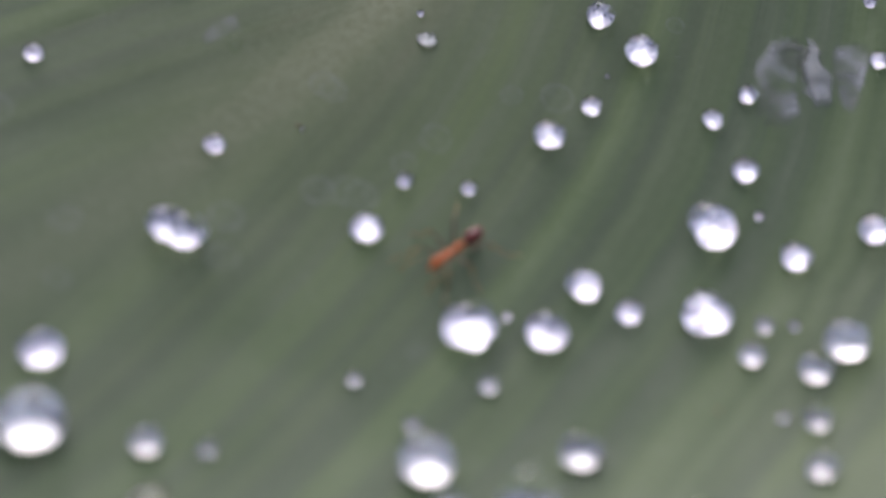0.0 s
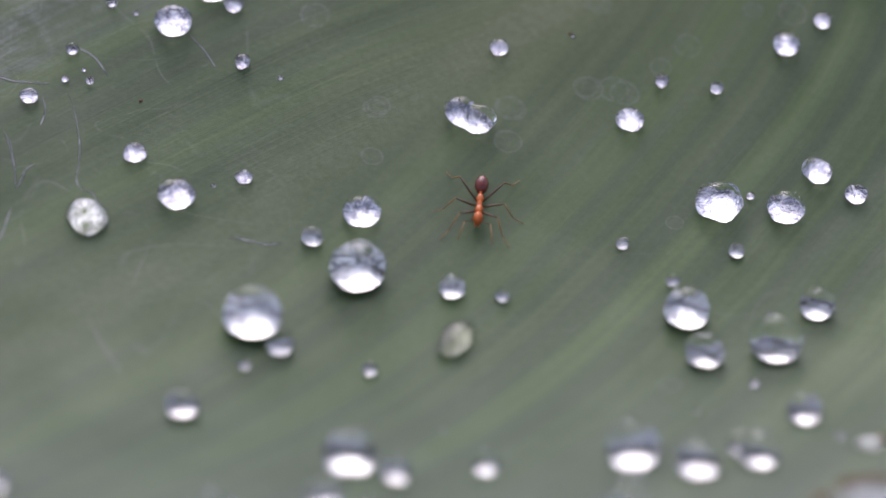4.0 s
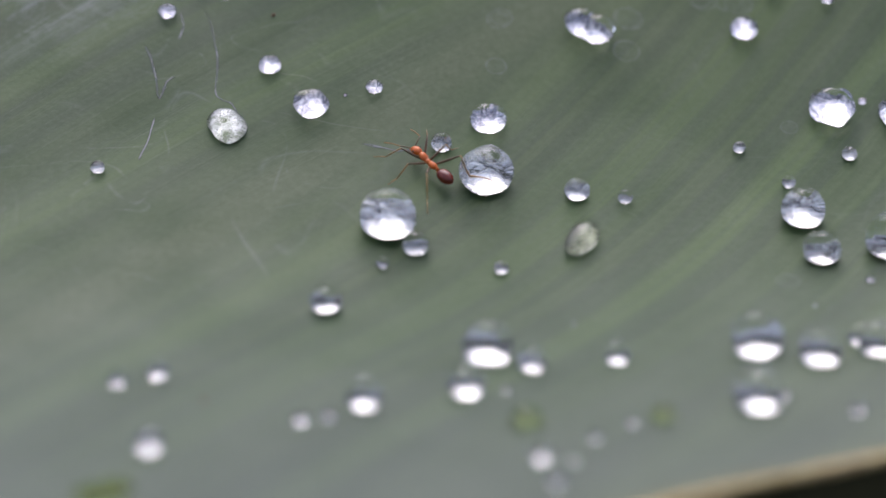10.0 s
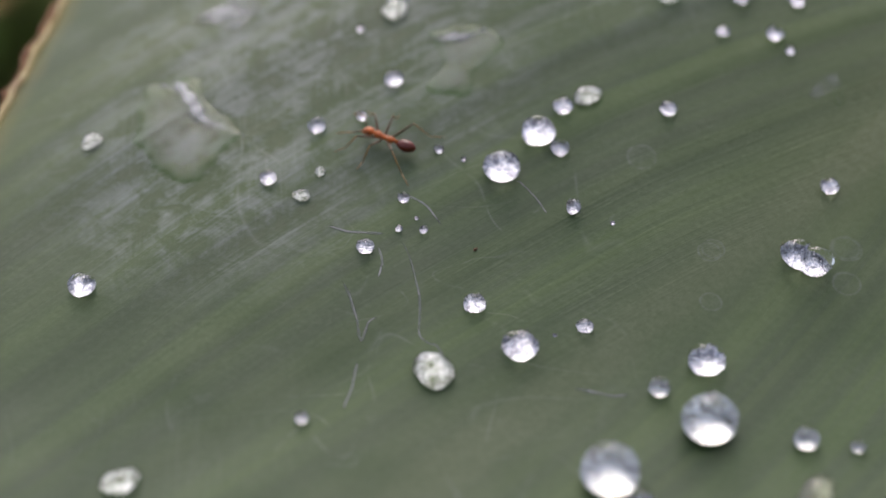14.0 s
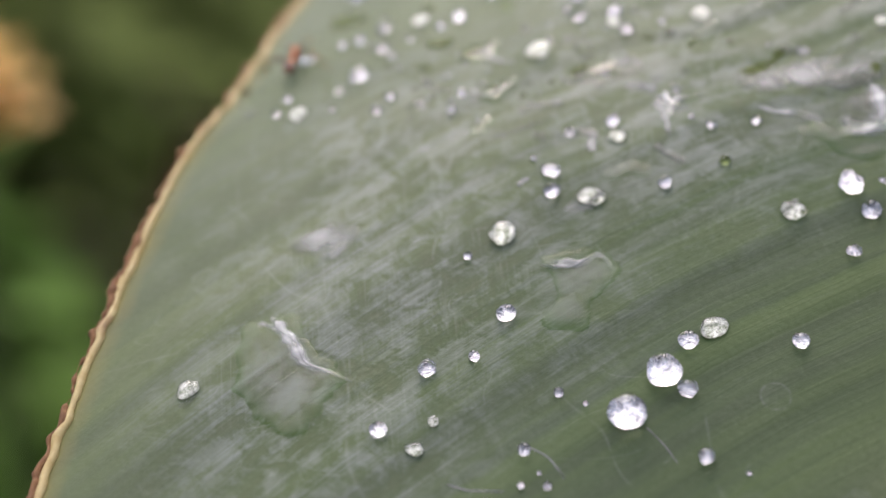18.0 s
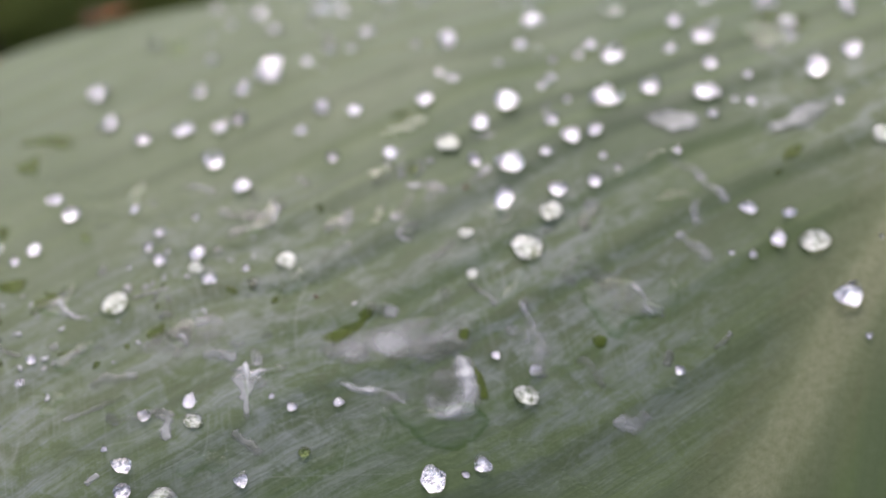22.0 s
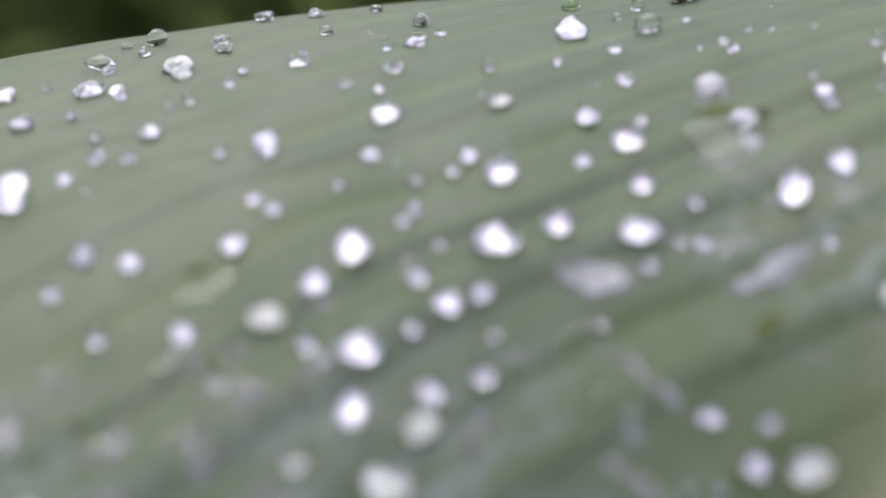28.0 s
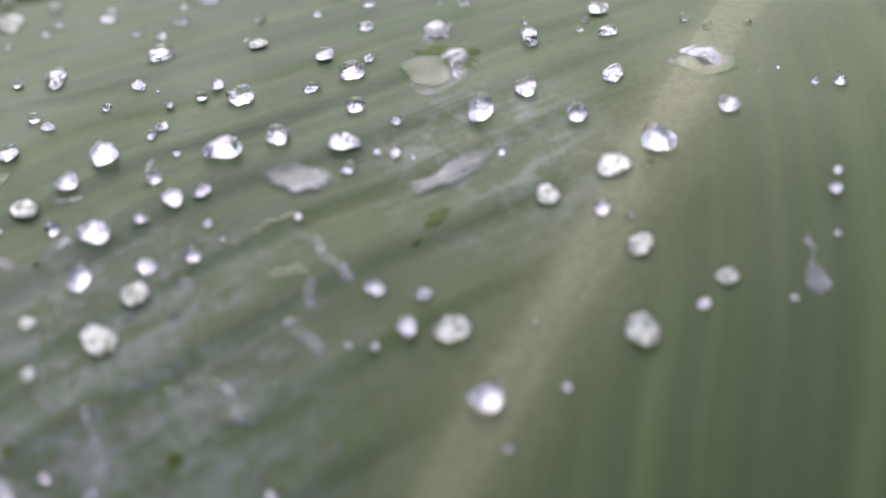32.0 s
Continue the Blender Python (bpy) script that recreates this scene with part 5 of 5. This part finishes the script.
streak([(-0.427, 1.489), (-0.411, 1.501)], 0.012, "wet", 0.00005)
streak([(-0.165, 1.698), (-0.148, 1.664)], 0.015, "wet", 0.00005)
streak([(-0.190, 1.555), (-0.185, 1.526)], 0.012, "wet", 0.00005)
streak([(0.202, 1.256), (0.228, 1.260)], 0.014, "wet", 0.00005)
streak([(0.239, 1.281), (0.257, 1.287)], 0.012, "wet", 0.00005)
streak([(-0.126, 1.298), (-0.097, 1.302)], 0.008, "wet", 0.00005)
# hair-thin scratches in the bloom
streak([(-0.141, 0.665), (-0.133, 0.644), (-0.127, 0.605), (-0.125, 0.571), (-0.128, 0.531), (-0.121, 0.517), (-0.11, 0.51), (-0.103, 0.489), (-0.105, 0.474)], 0.0022, "scratch", 0.00003)
streak([(-0.21, 0.608), (-0.202, 0.584), (-0.196, 0.551), (-0.192, 0.521), (-0.183, 0.547), (-0.173, 0.554)], 0.0028, "scratch", 0.00003)
streak([(-0.197, 0.492), (-0.205, 0.452), (-0.215, 0.422)], 0.0024, "scratch", 0.00003)
streak([(-0.223, 0.691), (-0.197, 0.68), (-0.159, 0.676)], 0.0034, "scratch", 0.00003)
streak([(-0.128, 0.732), (-0.108, 0.714), (-0.093, 0.686)], 0.0026, "scratch", 0.00003)
streak([(0.034, 0.446), (0.057, 0.441), (0.076, 0.435), (0.092, 0.438)], 0.0036, "scratch", 0.00003)
streak([(0.001, 0.747), (0.017, 0.724), (0.03, 0.696)], 0.0026, "scratch", 0.00003)
streak([(-0.167, 0.656), (-0.164, 0.636), (-0.169, 0.612)], 0.0024, "scratch", 0.00003)


def splashes():
    """Small ragged smears of water, drawn out along the side veins, on the rubbed part of the blade."""
    rnd = random.Random(12)
    for _ in range(70):
        x, y = rnd.uniform(-0.25, 0.75), rnd.uniform(1.08, 1.62)
        if (x - 0.25) ** 2 / 0.24 + (y - 1.32) ** 2 / 0.08 > 1:
            continue
        turn, long = radians(rnd.gauss(35, 35)), rnd.uniform(0.006, 0.022)
        path = [(x, y)]
        for _ in range(3):
            turn += rnd.gauss(0, 0.5)
            path.append((path[-1][0] + math.cos(turn) * long, path[-1][1] + math.sin(turn) * long))
        streak(path, rnd.uniform(0.006, 0.016), rnd.choice(("smear", "smear", "puddle")), 0.00006)
    # flecks left by a shower: tips with glint painted white, bared green and faint films
    for _ in range(75):
        x, y = rnd.gauss(-0.08, 0.13), rnd.gauss(1.36, 0.07)
        turn, long = radians(rnd.gauss(30, 50)), rnd.uniform(0.003, 0.009)
        path = [(x, y), (x + math.cos(turn) * long, y + math.sin(turn) * long), (x + math.cos(turn + 0.6) * 1.9 * long, y + math.sin(turn + 0.6) * 1.9 * long)]
        kind = rnd.choice(("gleam", "wet", "smear"))
        streak(path, rnd.uniform(0.004, 0.010), kind, 0.00005)


splashes()


def specks():
    """Tiny crumbs of dirt on the blade."""
    for i, (x, y, size) in enumerate(SPECKS):
        bm = bmesh.new()
        bmesh.ops.create_icosphere(bm, subdivisions=2, radius=0.5)
        for v in bm.verts:
            v.co *= 1 + 0.6 * noise.noise(v.co * 2.5 + Vector((i * 3.1, 0, 0)))
            v.co.z = v.co.z * 0.5 + 0.2
        dark = i % 3 == 0
        ob = tagged(part("dirt_speck", bm, crust_mat if dark else dry_mat, smooth=False), "tiny dark brown crumb of dirt on the leaf", "dirt speck", "specks of dirt on the leaf")
        ob.matrix_world = stand(x, y, i * 57, pleat(x, y)[0]) @ Matrix.Diagonal((size * U * 1.2, size * U * 0.7, size * U, 1))


SPECKS = [(0.648, 0.043, 0.014), (-0.026, 0.176, 0.009), (0.193, 1.320, 0.0052), (0.403, 1.457, 0.006), (-0.057, 0.648, 0.005), (0.452, 0.740, 0.004), (0.798, 0.351, 0.004), (-0.445, 1.437, 0.010), (-0.133, -0.029, 0.006)]
specks()


# ---- the ant ----
MM = 0.001


def leg_of(ant, hip, side, reach, lift, foot):
    """A leg that hangs from its hip: dark thigh, amber shin and foot. Points in millimetres from the hip."""
    knee = Vector((reach[0], reach[1] * side, lift))
    ankle = Vector((foot[0] * 0.72, foot[1] * side * 0.76, -0.45))
    toe = Vector((foot[0], foot[1] * side, -hip[2] + 0.03))
    bm = tube(bmesh.new(), [Vector((0, 0, 0)), knee * 0.35, knee * 0.7, knee], [0.07, 0.1, 0.085, 0.05], 7)
    leg = part("leg", bm, ant_dark, ant, "long dark brown leg")
    part("shin", tube(bmesh.new(), [knee, knee.lerp(ankle, 0.5), ankle], [0.05, 0.055, 0.035], 7), ant_amber, leg, "amber shin")
    part("foot", tube(bmesh.new(), [ankle, ankle.lerp(toe, 0.5) + Vector((0, 0, 0.04)), toe], [0.035, 0.03, 0.02], 6), ant_amber, leg, "thin amber foot")
    leg.location = hip
    return leg


def build_ant():
    ant = tagged(new("ant"), "slender orange ant with dark shiny abdomen and long legs", "ant")
    bm = blob(bmesh.new(), (1.72, 0, 0.92), (0.54, 0.38, 0.34), 3, 22)
    for v in bm.verts:
        if v.co.x > 1.9:
            v.co.y *= 0.8
    head = part("head", bm, ant_orange, ant, "orange oval head")
    for side in (-1, 1):
        part("eye", blob(bmesh.new(), (1.68, 0.33 * side, 1.06), (0.11, 0.06, 0.1), 2), ant_eye, head, "black eye")
        part("jaw", blob(bmesh.new(), (2.2, 0.12 * side, 0.72), (0.17, 0.06, 0.05), 2, 25), ant_orange, head)
        elbow, tip = Vector((2.5, 0.95 * side, 1.3)), Vector((3.9, 1.25 * side, 0.75))
        feeler = part("antenna", tube(bmesh.new(), [Vector((2.05, 0.16 * side, 1.02)), Vector((2.3, 0.6 * side, 1.2)), elbow], [0.035, 0.04, 0.04], 6), ant_dark, ant, "thin elbowed antenna")
        part("antenna_tip", tube(bmesh.new(), [elbow, elbow.lerp(tip, 0.5) + Vector((0, 0, 0.08)), tip], [0.035, 0.045, 0.04], 6), ant_amber, feeler, "amber antenna tip")
    bm = blob(bmesh.new(), (0.85, 0, 0.98), (0.48, 0.3, 0.28), 3, -8)
    blob(bm, (0.3, 0, 0.93), (0.36, 0.2, 0.2), 3, 8)
    blob(bm, (-0.22, 0, 0.94), (0.45, 0.26, 0.27), 3, 6)
    part("thorax", bm, ant_orange, ant, "narrow orange thorax")
    part("waist", blob(bmesh.new(), (-0.78, 0, 0.92), (0.14, 0.14, 0.24), 2), ant_orange, ant, "small upright waist scale")
    bm = blob(bmesh.new(), (-1.68, 0, 0.92), (0.82, 0.52, 0.48), 4, 6)
    for v in bm.verts:
        k = (v.co.x + 1.68) / 0.82
        if k < 0:
            v.co.y *= 1 - 0.25 * k * k
        for ridge in (-0.45, -0.05, 0.35):
            if abs(k - ridge) < 0.06:
                v.co.y *= 0.985
                v.co.z = 0.92 + (v.co.z - 0.92) * 0.985
    part("abdomen", bm, ant_brown, ant, "shiny dark red-brown abdomen")
    legs = []
    for side in (-1, 1):
        legs.append(leg_of(ant, Vector((0.95, 0.2 * side, 0.8)), side, (1.05, 1.15), 0.75, (2.6, 2.3)))
        legs.append(leg_of(ant, Vector((0.4, 0.2 * side, 0.78)), side, (0.1, 1.6), 0.75, (0.4, 3.2)))
        legs.append(leg_of(ant, Vector((-0.1, 0.2 * side, 0.78)), side, (-1.25, 1.5), 1.0, (-3.3, 2.8)))
    return ant, legs


ANT, LEGS = build_ant()


# ---- the garden behind ----
def build_ground():
    bm = bmesh.new()
    bmesh.ops.create_grid(bm, x_segments=60, y_segments=60, size=600)
    for v in bm.verts:
        v.co.z = -0.03
    tagged(part("ground", bm, soil), "dark damp garden soil", "ground", kind="structure")


build_ground()


def leaf_blade(bm, m, long, wide, curl=0.25):
    """A pointed leaf along +x, folded along its middle."""
    rows = []
    for i in range(6):
        k = i / 5
        half = wide * math.sin(math.pi * min(0.03 + 0.97 * k, 0.995)) ** 0.8 * 0.5
        z = -curl * long * k * k
        rows.append([bm.verts.new(m @ Vector((long * k, half * q, z + abs(q) * half * 0.35))) for q in (-1, 0, 1)])
    for a, b in zip(rows, rows[1:]):
        bm.faces.new((a[0], b[0], b[1], a[1]))
        bm.faces.new((a[1], b[1], b[2], a[2]))


def build_shrub(tall, wide, leaves, size, mat, seed, label):
    """A shrub: stems that fork, and a loose crown of many pointed leaves."""
    rnd = random.Random(seed)
    shrub = tagged(new("shrub"), label, "shrub", "shrubs in the garden")
    wood, crown = bmesh.new(), bmesh.new()
    tips = []
    for _ in range(7):
        a, lean = rnd.uniform(0, math.tau), rnd.uniform(0.1, 0.45)
        top = Vector((math.cos(a) * lean * wide, math.sin(a) * lean * wide, tall * rnd.uniform(0.55, 0.9)))
        mid = top * 0.5 + Vector((rnd.uniform(-0.05, 0.05), rnd.uniform(-0.05, 0.05), 0.05))
        tube(wood, [Vector((0, 0, -0.04)), mid, top], [0.018 * tall, 0.012 * tall, 0.005 * tall], 6)
        for _ in range(5):
            b = rnd.uniform(0, math.tau)
            end = mid.lerp(top, rnd.uniform(0.1, 1.0)) + Vector((math.cos(b), math.sin(b), rnd.uniform(-0.1, 0.7))) * wide * rnd.uniform(0.15, 0.3)
            start = mid.lerp(top, rnd.uniform(0.0, 0.9))
            tube(wood, [start, start.lerp(end, 0.5), end], [0.006 * tall, 0.004 * tall, 0.002 * tall], 5)
            tips.append((start, end))
    for _ in range(leaves):
        start, end = rnd.choice(tips)
        at = start.lerp(end, rnd.uniform(0.2, 1.15)) + Vector([rnd.gauss(0, 0.08 * wide) for _ in range(3)])
        at.z = max(at.z, 0.02)
        m = Matrix.Translation(at) @ Euler((rnd.uniform(-0.7, 0.7), rnd.uniform(-0.6, 0.9), rnd.uniform(0, math.tau))).to_matrix().to_4x4()
        leaf_blade(crown, m, size * rnd.uniform(0.6, 1.3), size * rnd.uniform(0.3, 0.5))
    part("woody_stem", wood, bark, shrub, "thin brown forking stem")
    part("crown", crown, mat, shrub)
    return shrub


thick_shrub = build_shrub(1.5, 1.5, 4200, 0.08, shrub_mat, 3, "dark green leafy shrub in shade")
low_shrub = build_shrub(0.55, 0.6, 1200, 0.06, shrub_mat, 5, "low dark green garden plant")
pale_shrub = build_shrub(0.44, 0.42, 520, 0.08, bright_leaf, 8, "low plant with fresh green leaves")
thick_shrub.matrix_world = pose(0.2, 3.2, 0, 0, 0, 20)
low_shrub.matrix_world = pose(0.75, 1.55, 0, 0, 0, 70)
pale_shrub.matrix_world = pose(-0.19, 1.02, 0, 0, 0, 10)
for i in range(15):
    a = math.tau * (i + 0.4) / 15
    far = 3.0 + 0.5 * ((i * 7) % 5) / 5
    copy_thing(thick_shrub, pose(far * math.cos(a), 0.4 + far * math.sin(a), 0, 0, 0, i * 83))
for x, y, r in ((-0.1, 1.75, 0), (0.3, 2.1, 130), (-0.7, 1.6, 200), (1.2, 1.9, 260), (-1.2, 1.2, 320), (-0.55, 2.2, 100), (-0.3, 2.6, 45), (-0.62, 2.7, 290), (0.02, 2.7, 160), (0.36, 2.65, 10), (0.8, 2.6, 80), (-1.0, 2.5, 230), (0.66, 1.95, 140), (0.1, 1.5, 30), (0.42, 1.6, 190), (0.24, 1.85, 75), (0.9, 2.1, 310), (0.15, 2.35, 260), (0.52, 2.4, 120), (1.0, 2.7, 20)):
    copy_thing(low_shrub, pose(x, y, 0, 0, 0, r))
copy_thing(pale_shrub, pose(-0.55, 1.35, 0, 0, 0, 150))
copy_thing(pale_shrub, pose(-0.3, 0.75, -0.05, 0, 0, 220))


def build_post():
    bm = bmesh.new()
    line = [Vector((0.002 * math.sin(k * 1.3), 0.002 * math.cos(k * 1.7), -0.03 + 0.11 * k)) for k in range(12)]
    tube(bm, line, [0.0085 + 0.0006 * math.sin(k * 2.1) for k in range(12)], 20)
    post = tagged(part("garden_stake", bm, post_mat), "pale pinkish-grey weathered wooden garden stake", "garden stake")
    post.matrix_world = pose(0.267, 0.6, 0)


build_post()


def build_flower():
    flower = tagged(new("orange_flower"), "full orange flower head on a thin stem", "flower")
    at = Vector((-0.124, 0.372, 0.694))
    part("stem", tube(bmesh.new(), spline([Vector((-0.14, 0.42, -0.04)), Vector((-0.135, 0.41, 0.35)), at - Vector((0, 0, 0.008))], 8), [0.0022] * 17, 7), stem_mat, flower, "thin green stem")
    rnd = random.Random(4)
    for ringno in range(5):
        for k in range(14 - 2 * ringno):
            bm = bmesh.new()
            leaf_blade(bm, Matrix(), 0.023, 0.014, -0.15)
            petal = part("petal", bm, petal_mat, flower)
            petal.matrix_basis = Matrix.Translation(at) @ Matrix.Rotation(math.tau * (k + 0.5 * ringno) / (14 - 2 * ringno), 4, "Z") @ Matrix.Rotation(radians(20 - 24 * ringno + rnd.uniform(-6, 6)), 4, "Y")


build_flower()


def build_dry_leaf(x, y, z, turn, size):
    ob = tagged(new("withered_plant"), "withered brown leaf drooping on its stalk", "withered leaf", "withered leaves")
    part("stalk", tube(bmesh.new(), spline([Vector((x + 0.05, y + 0.08, -0.04)), Vector((x + 0.04, y + 0.06, z * 0.6)), Vector((x, y, z))], 8), [0.003] * 17, 7), bark, ob)
    bm = bmesh.new()
    leaf_blade(bm, Matrix.Translation((x, y, z)) @ Euler((0.5, 0.5, radians(turn))).to_matrix().to_4x4(), size, size * 0.5, 0.5)
    part("withered_blade", bm, dry_mat, ob)


build_dry_leaf(-0.06, 0.5, 0.665, 200, 0.09)


# ---- what moves ----
# seconds, place on the leaf's plan, heading in degrees
ANT_WAY = [
    (0.0, 0.586, 0.571, 215), (0.5, 0.516, 0.560, 190), (1.0, 0.452, 0.564, 182), (1.5, 0.383, 0.562, 200), (2.0, 0.318, 0.500, 262),
    (2.5, 0.320, 0.488, 262), (4.5, 0.312, 0.487, 258), (5.0, 0.312, 0.478, 262), (5.5, 0.336, 0.411, 280), (6.0, 0.336, 0.232, 259),
    (6.5, 0.305, 0.160, 245), (7.0, 0.292, 0.165, 222), (7.5, 0.245, 0.141, 190), (8.0, 0.192, 0.184, 174), (8.5, 0.149, 0.236, 145),
    (9.0, 0.127, 0.313, 122), (9.5, 0.123, 0.351, 118), (10.0, 0.109, 0.401, 125), (10.5, 0.044, 0.466, 118), (11.0, 0.049, 0.487, 111),
    (11.5, 0.045, 0.500, 105), (12.0, 0.027, 0.541, 115), (12.5, -0.003, 0.626, 130), (13.0, -0.105, 0.712, 152), (13.5, -0.130, 0.735, 150),
    (15.5, -0.247, 1.223, 145), (16.0, -0.276, 1.289, 160), (16.5, -0.345, 1.285, 185), (17.0, -0.390, 1.350, 130), (17.5, -0.380, 1.410, 85),
    (18.0, -0.375, 1.470, 80), (18.5, -0.335, 1.550, 70), (19.0, -0.314, 1.655, 72), (19.5, -0.257, 1.772, 62), (20.0, -0.134, 2.090, 58),
    (21.0, -0.090, 2.170, 40), (22.0, -0.043, 2.215, 25), (23.0, 0.080, 2.215, 8), (24.0, 0.245, 2.225, 5), (24.5, 0.375, 2.225, 5),
    (25.0, 0.412, 2.225, 20), (25.5, 0.425, 2.235, 60),
]


def motions():
    rows = [(t, stand(x, y, a, pleat(x, y)[0]) @ Matrix.Diagonal((MM, MM, MM, 1))) for t, x, y, a in ANT_WAY]
    # over the far rim and along the underside
    rim = stand(0.435, 2.25, 75)
    under = surface(0.44, 2.18, -0.0012) - rim.translation
    for t, pitch, k in ((25.75, 55, 0.0), (26.0, 110, 0.15), (26.3, 165, 0.5), (26.6, 180, 1.0)):
        m = rim @ Matrix.Rotation(radians(pitch), 4, "Y")
        m.translation = rim.translation + under * k
        rows.append((t, m @ Matrix.Diagonal((MM, MM, MM, 1))))
    m = rows[-1][1].copy()
    m.translation = surface(0.5, 1.9, -0.0012)
    rows.append((32.0, m))
    ANT.scale = (MM, MM, MM)
    walk(ANT, [(t, m.normalized()) for t, m in rows])
    # the legs swing in two sets of three
    for i, leg in enumerate(LEGS):
        side, place = (-1 if i < 3 else 1), i % 3
        swing = []
        for k in range(0, 321):
            t = k / 10
            a, b = min(rows, key=lambda r: abs(r[0] - t + 0.26)), min(rows, key=lambda r: abs(r[0] - t - 0.26))
            speed = (a[1].translation - b[1].translation).length / max(0.3, abs(a[0] - b[0]))
            wide = min(20, 3 + speed * 2200)
            phase = math.pi * ((i + (1 if i > 2 else 0)) % 2)
            turn = wide * math.sin(math.tau * 1.9 * t + phase)
            lift = max(0.0, math.cos(math.tau * 1.9 * t + phase)) * wide * 0.3
            swing.append((t, Matrix.Translation(leg.location) @ Euler((radians(lift * side), 0, radians(turn * -side))).to_matrix().to_4x4()))
        walk(leg, swing)


motions()
